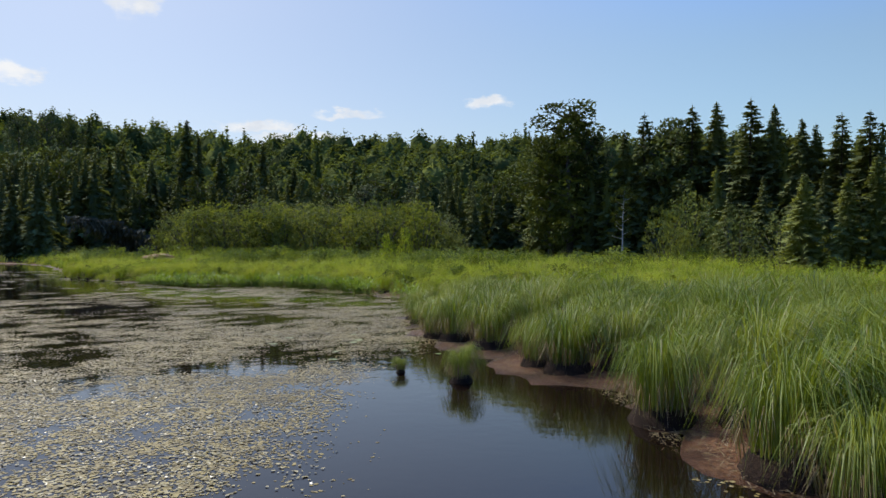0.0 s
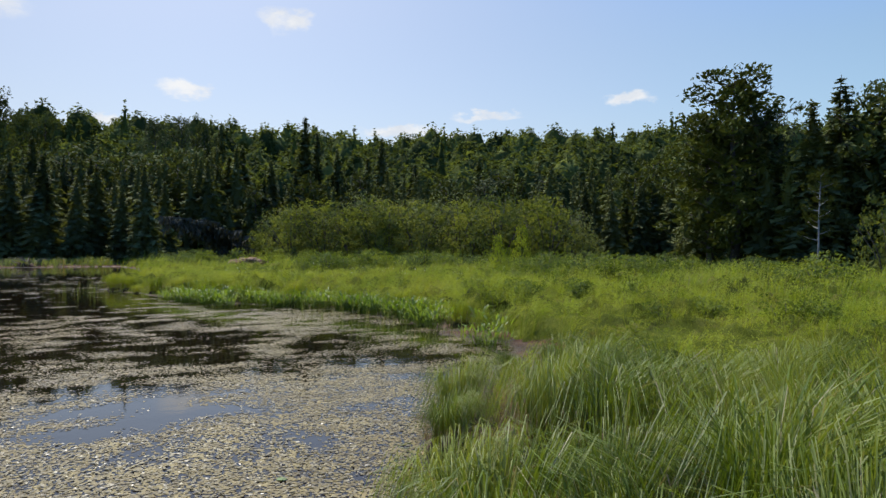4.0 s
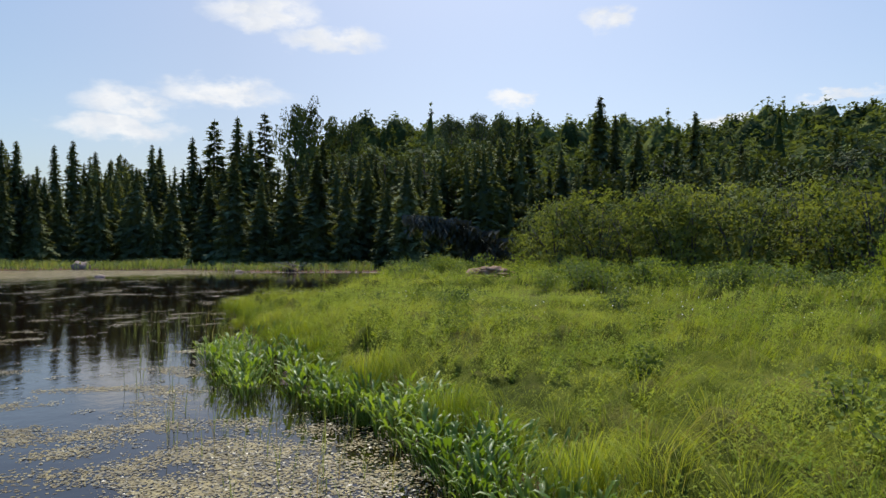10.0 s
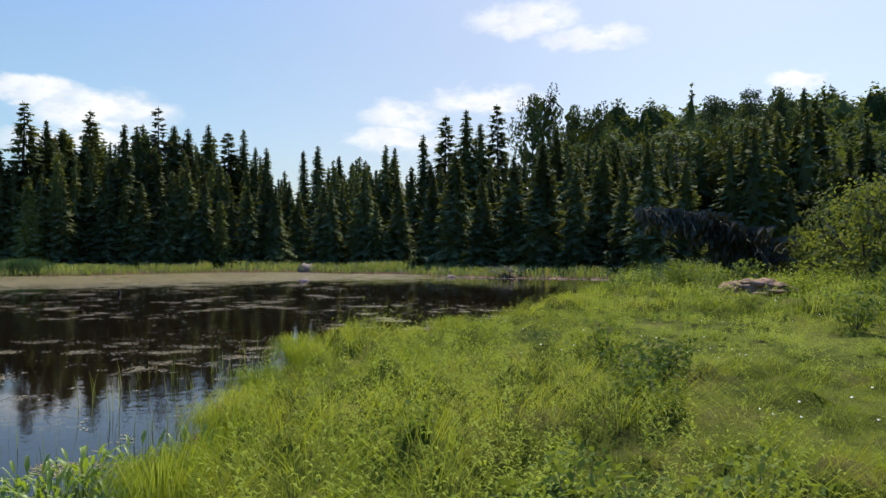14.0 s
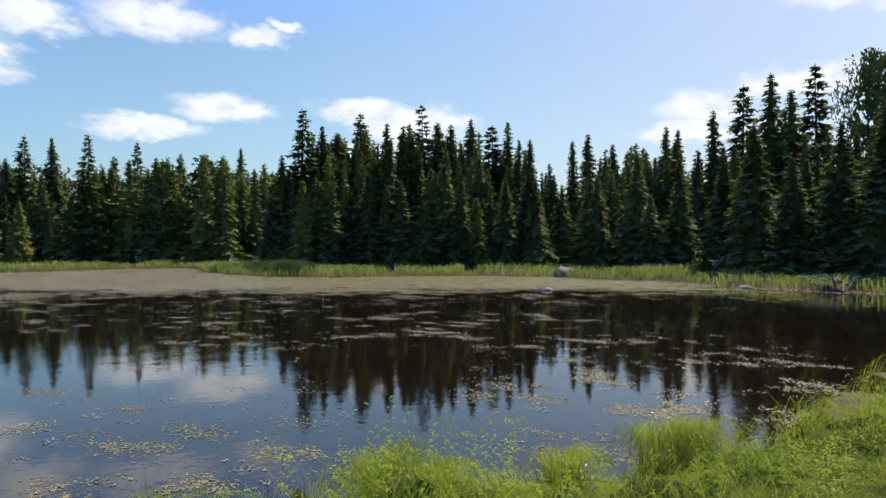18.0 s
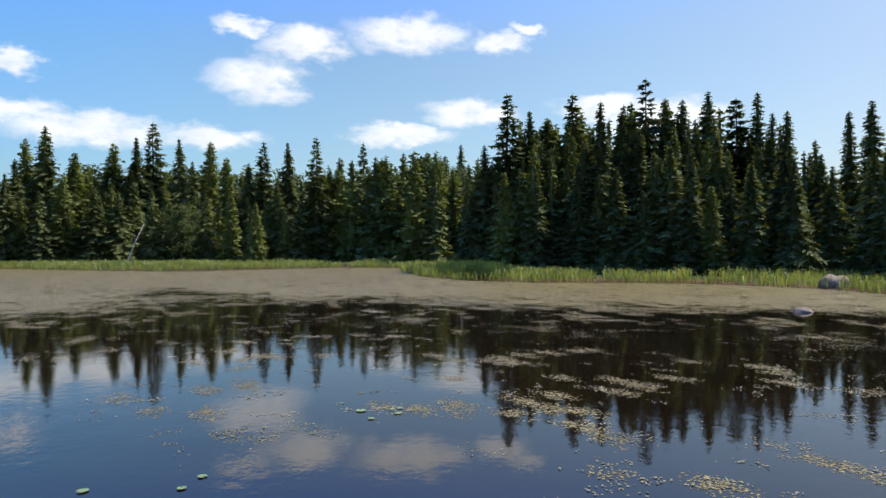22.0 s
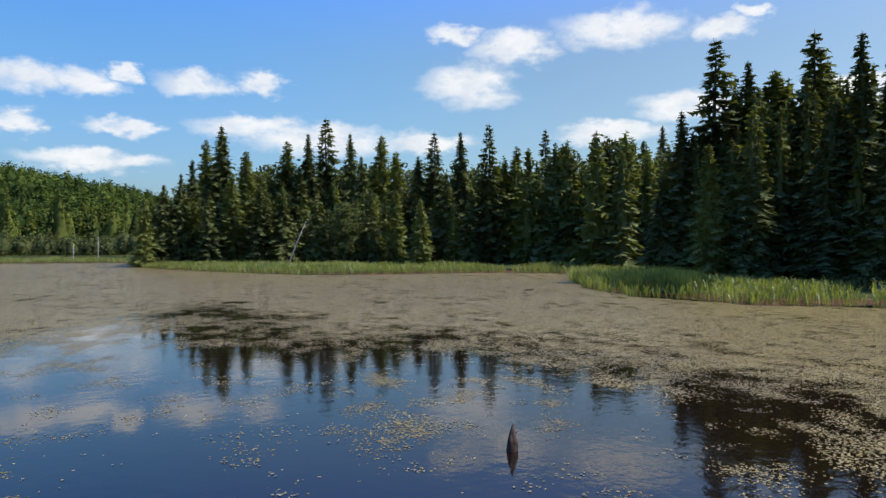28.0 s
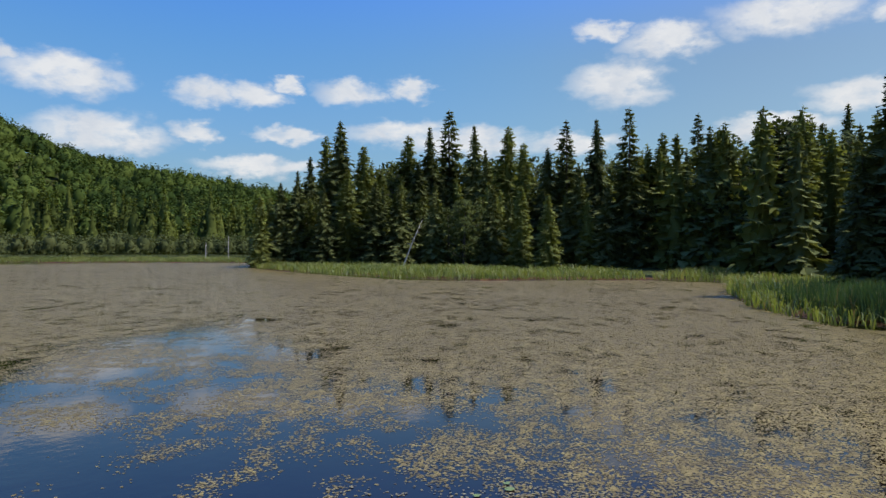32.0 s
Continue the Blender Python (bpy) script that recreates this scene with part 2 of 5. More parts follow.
M_PETAL = leafy("white petals", (0.6, 0.6, 0.56), (0.72, 0.72, 0.68), (0.8, 0.8, 0.76), 0.5, 0.5, 0.3, 0.6, 0.2)
M_PAD = leafy("floating leaves", (0.11, 0.083, 0.03), (0.185, 0.143, 0.055), (0.31, 0.245, 0.095), 0.7, 0.5, 0.0, 0.38, 0.5)
M_LILY = leafy("lily pads", (0.09, 0.13, 0.03), (0.15, 0.20, 0.045), (0.22, 0.27, 0.06), 0.7, 0.5, 0.0, 0.3, 0.5)
M_BARK = mottled("bark", (0.05, 0.04, 0.032), (0.09, 0.075, 0.06), (0.15, 0.13, 0.11), 4.0)
M_BIRCH = mottled("pale bark", (0.22, 0.2, 0.17), (0.36, 0.34, 0.3), (0.5, 0.48, 0.44), 5.0)
M_WOOD = mottled("weathered wood", (0.13, 0.105, 0.08), (0.22, 0.18, 0.14), (0.34, 0.29, 0.23), 4.0, 0.5, 0.9, 14.0, 0.08)
M_STUMP = mottled("wet stump wood", (0.025, 0.016, 0.012), (0.06, 0.035, 0.025), (0.11, 0.07, 0.05), 12.0, 0.6, 0.6)
M_ROCK = mottled("granite", (0.16, 0.115, 0.08), (0.28, 0.205, 0.15), (0.40, 0.30, 0.225), 3.0, 0.5, 0.9, 14.0, 0.08)
M_EARTH = mottled("bare earth", (0.16, 0.09, 0.045), (0.28, 0.165, 0.085), (0.40, 0.26, 0.15), 2.2, 0.7)
M_PEAT = mottled("dark wet peat", (0.012, 0.008, 0.005), (0.03, 0.018, 0.011), (0.06, 0.036, 0.022), 9.0, 0.8, 0.85, 8.0, 0.1)
M_MUD = mottled("red-brown mud", (0.05, 0.026, 0.016), (0.10, 0.055, 0.034), (0.17, 0.10, 0.065), 1.8, 0.8, 0.9, 18.0, 0.1)

# a raft of tiny floating leaves: every cell is a leaf that is there or not
M_MAT, g, bs, out = material("raft of small leaves", 0.45, 0.26)
p = pos(g)
cell = g.n("ShaderNodeTexVoronoi", ins={"Vector": g.vec("MULTIPLY", p, (1.0, 1.0, 0.0)), "Scale": 32.0, "Randomness": 1.0})
rnd_ = g.n("ShaderNodeSeparateColor", ins={0: cell.outputs["Color"]})
cover = g.n("ShaderNodeAttribute")
cover.attribute_name = "cover"
f = g.math("ADD", g.math("ADD", g.math("MULTIPLY", g.noise(p, 0.5, 4), 0.3), g.math("MULTIPLY", g.span(g.noise(p, 5.0, 4, 0.65), 0.3, 0.7), 0.4)), g.math("MULTIPLY", rnd_.outputs[1], 0.3))
g.put(bs.inputs["Base Color"], g.ramp(f, [(0.2, (0.085, 0.06, 0.019)), (0.5, (0.198, 0.147, 0.046)), (0.8, (0.33, 0.25, 0.08))]))
drop = g.math("LESS_THAN", rnd_.outputs[0], g.math("SUBTRACT", cover.outputs["Fac"], g.math("MULTIPLY", g.span(g.noise(p, 1.7, 5, 0.7), 0.47, 0.66), 0.5)))
edge = g.math("LESS_THAN", cell.outputs["Distance"], 0.66)
clear = g.n("ShaderNodeBsdfTransparent")
mx = g.n("ShaderNodeMixShader", ins={0: g.math("MULTIPLY", drop, edge), 1: clear.outputs[0], 2: bs.outputs[0]})
g.put(out.inputs[0], mx.outputs[0])
bp = g.n("ShaderNodeBump", ins={"Strength": 0.35, "Distance": 0.01, "Height": rnd_.outputs[2]})
g.put(bs.inputs["Normal"], bp.outputs[0])

M_TURF, g, bs, out = material("thick of the grass", 0.9, 0.05)
p = pos(g)
big, mid_ = g.noise(p, 0.5, 4), g.noise(p, 3.0, 4)
fuzz = g.noise(g.vec("MULTIPLY", p, (1.0, 1.0, 0.35)), 38.0, 3, 0.7)
f = g.math("ADD", g.math("MULTIPLY", fuzz, 0.5), g.math("ADD", g.math("MULTIPLY", g.span(big, 0.3, 0.7), 0.28), g.math("MULTIPLY", mid_, 0.3)))
g.put(bs.inputs["Base Color"], g.ramp(f, [(0.28, (0.024, 0.03, 0.005)), (0.52, (0.105, 0.125, 0.013)), (0.8, (0.25, 0.26, 0.032))]))
worn = g.math("MULTIPLY", g.span(g.noise(p, 0.8, 4, 0.6), 0.52, 0.68), 0.5)
g.put(bs.inputs["Base Color"], g.mix(worn, bs.inputs["Base Color"].links[0].from_socket, (0.19, 0.15, 0.045, 1)))
bp = g.n("ShaderNodeBump", ins={"Strength": 1.0, "Distance": 0.09, "Height": g.math("ADD", fuzz, g.math("MULTIPLY", mid_, 0.6))})
g.put(bs.inputs["Normal"], bp.outputs[0])

M_GROUND, g, bs, out = material("meadow soil and bank mud", 0.9, 0.12)
p = pos(g)
big, sm = g.noise(p, 1.1, 5), g.noise(p, 26.0, 4, 0.65)
f = g.math("ADD", g.math("MULTIPLY", big, 0.55), g.math("MULTIPLY", sm, 0.45))
turf = g.ramp(f, [(0.3, (0.03, 0.036, 0.010)), (0.5, (0.05, 0.062, 0.015)), (0.7, (0.085, 0.085, 0.03))])
mud = g.ramp(f, [(0.38, (0.028, 0.012, 0.006)), (0.5, (0.10, 0.045, 0.02)), (0.62, (0.24, 0.12, 0.056))])
high = g.n("ShaderNodeSeparateXYZ", ins={0: p}).outputs[2]
g.put(bs.inputs["Base Color"], g.mix(g.span(g.math("ADD", high, g.math("MULTIPLY", big, 0.1)), 0.15, 0.24), g.mix(g.span(high, 0.0, 0.06), g.mix(1.0, mud, (0.45, 0.42, 0.4, 1), "MULTIPLY"), mud), turf))
g.put(bs.inputs["Roughness"], g.span(high, 0.01, 0.07, 0.35, 0.9))
bp = g.n("ShaderNodeBump", ins={"Strength": 0.9, "Distance": 0.04, "Height": g.math("ADD", sm, big)})
g.put(bs.inputs["Normal"], bp.outputs[0])

m, g, bs, out = material("pond water", 0.025, 0.8)
M_WATER = m
p = pos(g)
g.put(bs.inputs["Base Color"], g.ramp(g.noise(p, 0.3, 3), [(0.3, (0.006, 0.0034, 0.002)), (0.7, (0.011, 0.0062, 0.0036))]))
bs.inputs["IOR"].default_value = 1.33
calm = g.span(g.noise(p, 0.09, 3), 0.42, 0.62, 0.25, 1.0)
rip = g.math("MULTIPLY", g.math("ADD", g.noise(g.vec("MULTIPLY", p, (1.0, 1.0, 1.0)), 5.0, 3, 0.6), g.math("MULTIPLY", g.noise(p, 1.3, 2), 1.6)), calm)
bp = g.n("ShaderNodeBump", ins={"Strength": 0.12, "Distance": 0.03, "Height": rip})
g.put(bs.inputs["Normal"], bp.outputs[0])


# ---- shared geometry tools ----
def mesh_of(name, v, f, mat, smooth=False):
    """A mesh from numpy arrays of points and triangles."""
    v, f = np.asarray(v, np.float32).reshape(-1, 3), np.asarray(f, np.int32).reshape(-1, 3)
    me = bpy.data.meshes.new(name)
    me.vertices.add(len(v))
    me.vertices.foreach_set("co", v.ravel())
    me.loops.add(f.size)
    me.loops.foreach_set("vertex_index", f.ravel())
    me.polygons.add(len(f))
    me.polygons.foreach_set("loop_start", np.arange(0, f.size, 3, dtype=np.int32))
    if smooth:
        me.polygons.foreach_set("use_smooth", np.ones(len(f), bool))
    me.update(calc_edges=True)
    me.materials.append(mat)
    return me


class Soup:
    """Gathers triangles for one mesh."""

    def __init__(self):
        self.v, self.f, self.n = [], [], 0

    def add(self, v, f):
        v = np.asarray(v, float).reshape(-1, 3)
        self.v.append(v), self.f.append(np.asarray(f, int).reshape(-1, 3) + self.n)
        self.n += len(v)

    def tube(self, path, radii, sides=6):
        path = [Vector(q) for q in path]
        k = len(path)
        v = []
        for i, q in enumerate(path):
            d = (path[min(i + 1, k - 1)] - path[max(i - 1, 0)]).normalized()
            a = d.orthogonal().normalized()
            b = d.cross(a)
            for s in range(sides):
                an = 2 * math.pi * s / sides
                v.append(q + (a * math.cos(an) + b * math.sin(an)) * radii[i])
        f = []
        for i in range(k - 1):
            for s in range(sides):
                p0, p1 = i * sides + s, i * sides + (s + 1) % sides
                f += [(p0, p1, p1 + sides), (p0, p1 + sides, p0 + sides)]
        c = len(v)
        v.append(path[-1])
        f += [((k - 1) * sides + s, (k - 1) * sides + (s + 1) % sides, c) for s in range(sides)]
        self.add([tuple(q) for q in v], f)

    def mesh(self, name, mat, smooth=False):
        return mesh_of(name, np.concatenate(self.v), np.concatenate(self.f), mat, smooth)


def part(name, mesh, parent, label=""):
    ob = new(name, mesh)
    ob.parent = parent
    return tagged(ob, label)


def thing(name, label, category, group="", kind=""):
    return tagged(new(name), label, category, group, kind)


def lattice(ix, iy, seed):
    h = (ix.astype(np.int64) * 374761393 + iy.astype(np.int64) * 668265263 + seed * 1442695041) & 0x7FFFFFFF
    h = ((h ^ (h >> 13)) * 1274126177) & 0x7FFFFFFF
    return ((h ^ (h >> 16)) & 0xFFFF) / 65535.0


def vnoise(x, y, scale, seed=0):
    x, y = np.asarray(x, float) / scale, np.asarray(y, float) / scale
    ix, iy = np.floor(x), np.floor(y)
    fx, fy = x - ix, y - iy
    fx, fy = fx * fx * (3 - 2 * fx), fy * fy * (3 - 2 * fy)
    a, b = lattice(ix, iy, seed), lattice(ix + 1, iy, seed)
    c, d = lattice(ix, iy + 1, seed), lattice(ix + 1, iy + 1, seed)
    return (a * (1 - fx) + b * fx) * (1 - fy) + (c * (1 - fx) + d * fx) * fy


def fnoise(x, y, scale, seed=0):
    return (vnoise(x, y, scale, seed) * 0.55 + vnoise(x, y, scale / 2.1, seed + 1) * 0.28 + vnoise(x, y, scale / 4.3, seed + 2) * 0.17)


def smooth01(v, a, b):
    t = np.clip((np.asarray(v, float) - a) / (b - a), 0, 1)
    return t * t * (3 - 2 * t)


# ---- plan: the pond's shore ----
SHORE_MEADOW = [(6, -14), (4.2, -2), (2.9, 4.2), (2.25, 6.3), (2.3, 7.9), (1.9, 8.9), (1.2, 9.9), (0.7, 11.1), (-0.1, 12.9), (-0.65, 15.6), (-1.0, 18.3), (-0.8, 19.8),
                (-0.4, 21.1), (-0.75, 22.3), (-1.2, 23.6), (-1.8, 25.0), (-3.3, 27.0), (-4.6, 28.9), (-6.3, 30.0), (-8.0, 30.7), (-10.2, 31.2), (-12.2, 32.2),
                (-14.2, 33.3), (-16.3, 34.2), (-18.6, 35.5), (-20.7, 36.9), (-21.5, 39.0), (-22.4, 42.0), (-24.0, 44.6), (-26.5, 47.6), (-29.5, 52.0), (-33.5, 58.0), (-38.5, 63.0)]
SHORE_FAR = [(-42, 65.5), (-45.5, 62.5), (-48.5, 60), (-51, 58.6), (-55, 58.2), (-58.5, 57.6), (-61, 54.4), (-66.5, 51.4), (-70.5, 45.5), (-70.7, 39.6), (-69.6, 35), (-72, 29.2), (-78.2, 24.2),
             (-85, 21), (-98, 16.5), (-97.5, 10), (-92.5, 5.5), (-86.5, 1.5), (-83.4, -3.5), (-84, -12), (-85.8, -22), (-89.5, -36), (-97, -50), (-104, -61), (-93, -74), (-74, -86), (-35, -105), (5, -90), (20, -50)]
SHORE = np.array(SHORE_MEADOW + SHORE_FAR)


def shore_dist(x, y):
    """Metres from the waterline: above 0 on land, below 0 in the pond."""
    x, y = np.asarray(x, float), np.asarray(y, float)
    best = np.full(x.shape, 1e9)
    inside = np.zeros(x.shape, bool)
    n = len(SHORE)
    for i in range(n):
        (x0, y0), (x1, y1) = SHORE[i], SHORE[(i + 1) % n]
        dx, dy = x1 - x0, y1 - y0
        t = np.clip(((x - x0) * dx + (y - y0) * dy) / (dx * dx + dy * dy), 0, 1)
        best = np.minimum(best, np.hypot(x - x0 - t * dx, y - y0 - t * dy))
        cross = (y0 > y) != (y1 > y)
        if y1 != y0:
            inside ^= cross & (x < (x1 - x0) * (y - y0) / (y1 - y0) + x0)
    return np.where(inside, -best, best)


def shore_rough(x, y):
    return shore_dist(x, y) + (fnoise(x, y, 1.6, 5) - 0.5) * 0.9


def heading_of(x, y, cx, cy):
    return np.degrees(np.arctan2(-(np.asarray(x) - cx), np.asarray(y) - cy))


def mud_flat(x, y):
    """Below 1 on the bare mud of the little cove."""
    return np.hypot((x - 0.0 + (y - 22.3) * 0.35) / 1.0, (y - 22.2) / 1.9) + (fnoise(x, y, 0.9, 15) - 0.5) * 0.5


def ground_z(x, y, d=None):
    x, y = np.asarray(x, float), np.asarray(y, float)
    d = shore_rough(x, y) if d is None else d
    z = np.where(d > 0, 0.015 + 0.245 * smooth01(d, 0.0, 2.0), -0.5 * smooth01(-d, 0.0, 2.5))
    z = z + np.where(d > 0.5, (fnoise(x, y, 4, 9) - 0.5) * 0.16, 0)
    z = np.where(d > -0.5, 0.03 * (d > 0) + (z - 0.03 * (d > 0)) * smooth01(mud_flat(x, y), 0.75, 1.35) + (fnoise(x, y, 1.1, 19) - 0.5) * 0.13 + (vnoise(x, y, 0.45, 29) - 0.5) * 0.06, z)
    # wooded slopes: to the north, and a long ridge to the south-west
    r, a = np.hypot(x, y - 20), heading_of(x, y, 0, 20)
    z = z + smooth01(r, 92, 200) * 23 * smooth01(a, -75, -20) * (1 - smooth01(a, 42, 58)) * (0.8 + 0.4 * fnoise(x, y, 70, 3))
    r, a = np.hypot(x + 46, y - 36), heading_of(x, y, -46, 36) % 360
    amp = np.interp(a, [120, 140, 148, 156, 162, 167, 180, 230, 260], [0, 13, 29, 40, 51, 72, 92, 75, 0])
    z = z + smooth01(r, 250, 520) * amp * (0.85 + 0.3 * fnoise(x, y, 90, 4))
    return z


def axis(lo, hi, fine, far, step):
    a = list(np.arange(lo, hi + 1e-6, fine))
    s, e = fine, hi
    while e < far:
        s *= step
        e += s
        a.append(e)
    s, e = fine, lo
    while e > -far:
        s *= step
        e -= s
        a.insert(0, e)
    return np.array(a)


def sheet(name, xs, ys, zfun, mat, smooth=True):
    gx, gy = np.meshgrid(xs, ys, indexing="ij")
    z = zfun(gx.ravel(), gy.ravel())
    v = np.stack([gx.ravel(), gy.ravel(), z], 1)
    nx, ny = len(xs), len(ys)
    i = (np.arange(nx - 1)[:, None] * ny + np.arange(ny - 1)[None]).ravel()
    f = np.concatenate([np.stack([i, i + ny, i + ny + 1], 1), np.stack([i, i + ny + 1, i + 1], 1)])
    return new(name, mesh_of(name, v, f, mat, smooth))


ground = sheet("ground", axis(-34, 6, 0.4, 2400, 1.14), axis(0, 56, 0.4, 2400, 1.14), ground_z, M_GROUND)
tagged(ground, "dark wet meadow soil running out to wooded hills", "ground", kind="structure")
water = sheet("water", np.array([-190.0, -60, 60]), np.array([-190.0, 0, 120]), lambda x, y: x * 0, M_WATER)
tagged(water, "calm dark brown pond water mirroring sky and trees", "water", kind="structure")


# ---- trees ----
def conifer(seed, kind, fill=False):
    """A conifer 10 m tall: tapered trunk, a dark thick of twigs round it and many fine drooping boughs."""
    rnd = random.Random(seed)
    root = new({"spire": "spruce_tree", "spruce": "spruce_tree", "fir": "fir_tree", "pine": "pine_tree", "larch": "larch_tree"}[kind])
    tr, cr = Soup(), Soup()
    H = 10.0
    bend = [(rnd.uniform(-0.06, 0.06), rnd.uniform(-0.06, 0.06)) for _ in range(4)]
    spine = [(bend[i % 4][0] * (i > 0), bend[i % 4][1] * (i > 0), H * q) for i, q in enumerate((-0.02, 0.3, 0.6, 0.9, 0.99))]
    tr.tube(spine, [0.15, 0.11, 0.075, 0.025, 0.008], 6)
    boughs, rmax, power, low, droop, core = {"spire": (320, 1.55, 0.8, 0.01, 0.5, 0.24), "spruce": (350, 2.5, 0.88, 0.005, 0.45, 0.25), "fir": (350, 2.25, 0.66, 0.005, 0.3, 0.25),
                                             "pine": (350, 2.0, 0.7, 0.03, 0.32, 0.22), "larch": (150, 1.5, 0.6, 0.2, 0.15, 0.0)}[kind]
    if fill:
        boughs = boughs * 3 // 8
    broad = 1.6 if fill else 1.0
    lobes = [(rnd.uniform(0, 6.283), rnd.uniform(0.05, 0.95), rnd.uniform(-0.34, 0.26)) for _ in range(7)]

    def reach(q, an):
        """Radius of the crown: uneven from side to side and from tier to tier."""
        k = 1.0
        for a, h, d in lobes:
            k += d * max(0.0, math.cos(an - a)) * max(0.0, 1 - abs(q - h) / 0.16)
        return rmax * (1 - q) ** power * k * min(1.0, 0.72 + 3.0 * q) + 0.09

    if core:
        ring, seg, tiers = [], 9, 12
        stop = 0.60 if kind == "pine" else 0.93
        for j in range(tiers):
            q = 0.012 + (stop - 0.012) * j / (tiers - 1)
            for s in range(seg):
                an = 2 * math.pi * (s + 0.5 * (j % 2)) / seg
                rr = reach(q, an) * core * rnd.uniform(0.5, 1.4) * (1.0 - 0.5 * (kind == "pine") * max(0.0, q - 0.3) / 0.3)
                ring.append((math.cos(an) * rr, math.sin(an) * rr, H * q + rnd.uniform(-0.35, 0.35)))
        cr.add(ring, [t for j in range(tiers - 1) for s in range(seg) for t in ((j * seg + s, j * seg + (s + 1) % seg, (j + 1) * seg + s), (j * seg + (s + 1) % seg, (j + 1) * seg + (s + 1) % seg, (j + 1) * seg + s))])
    cr.add([(-0.05, 0, H * 0.93), (0.05, 0.03, H * 0.93), (0, 0, H * 1.0), (0, 0.05, H * 0.94)], [(0, 1, 2), (1, 3, 2), (3, 0, 2)])
    for i in range(boughs):
        q = 1 - (1 - (i + rnd.random()) / boughs) ** 0.95
        if kind in ("pine", "larch"):
            # whorls with air between them towards the top
            n = 22
            q = min(0.985, (round(q * n) + rnd.gauss(0, 0.42 + 0.4 * (q < 0.5))) / n)
        q = max(0.0, q)
        z = H * (low + (0.985 - low) * q)
        an = i * 2.39996 + rnd.uniform(-0.6, 0.6)
        L = reach(q, an) * rnd.uniform(0.5, 1.08)
        dz = -droop * L * rnd.uniform(0.5, 1.4)
        lift = (0.1 + 0.55 * max(0.0, q - 0.55)) * L
        out = np.array((math.cos(an), math.sin(an), 0.0))
        side = np.array((-math.sin(an), math.cos(an), 0.0))
        base = np.array((0.0, 0.0, z))

        def at(s, down=0.0):
            return base + out * (L * s) + np.array((0, 0, dz * s * s + lift * s - down))

        roll = rnd.gauss(0, 0.3)
        side = side * math.cos(roll) + np.array((0.0, 0.0, math.sin(roll)))
        wd = (0.05 + 0.08 * L) * broad
        cr.add([at(0.1) - side * wd, at(0.1) + side * wd, at(1.0)], [(0, 1, 2)])
        hang = (0.1 + 0.22 * L) * rnd.uniform(0.6, 1.3) * broad
        cr.add([at(0.25), at(0.75), at(0.52, hang) + side * rnd.uniform(-0.06, 0.06)], [(0, 1, 2)])
        for f in (0.42, 0.72) if fill else (0.34, 0.54, 0.72, 0.88):
            for sg in (-1, 1):
                ln = (0.1 + 0.36 * L * (1.2 - f * 0.75)) * rnd.uniform(0.65, 1.25)
                tip = at(f) + side * sg * ln * 0.8 + out * ln * 0.6 + np.array((0, 0, -ln * rnd.uniform(0.05, 0.5)))
                half = (0.06 + 0.04 * L) * (2.2 if fill else 1.0) / L
                cr.add([at(f - half, 0.02), at(f + half, 0.01), tip], [(0, 1, 2)])
    if fill:
        bpy.data.objects.remove(root)
        return np.concatenate(cr.v + tr.v), np.concatenate(cr.f + [q + cr.n for q in tr.f])
    mat = {"spire": M_SPRUCE, "spruce": M_SPRUCE, "fir": M_FIR, "pine": M_SPRUCE, "larch": M_LARCH}[kind]
    part("trunk", tr.mesh("trunk", M_BARK, True), root)
    part("crown", cr.mesh("crown", mat), root)
    words = {"spire": ("slender dark green spruce with a pointed spire top", "spruce"), "spruce": ("dark green spruce with drooping boughs down to the ground", "spruce"),
             "fir": ("bushy mid-green fir with sunlit bough tips", "fir"), "pine": ("tall dark pine with ragged open boughs", "pine"),
             "larch": ("thin grey-green larch with sparse open boughs", "larch")}[kind]
    return tagged(root, words[0], "tree", "trees round the pond")


def leaf_clump(so, rnd, c, r, n, size, squash=0.8):
    for _ in range(n):
        while True:
            q = np.array([rnd.uniform(-1, 1) for _ in range(3)])
            if 0.25 < q @ q < 1:
                break
        o = np.asarray(c) + q * r * np.array((1, 1, squash))
        a = Vector([rnd.gauss(0, 1) for _ in range(3)]).normalized()
        b = a.orthogonal().normalized()
        e = np.array(a) * size * rnd.uniform(0.7, 1.3)
        s = np.array(b) * size * 0.45
        so.add([o - e, o + s, o + e, o - s + np.array((0, 0, size * 0.2))], [(0, 1, 2), (0, 2, 3)])


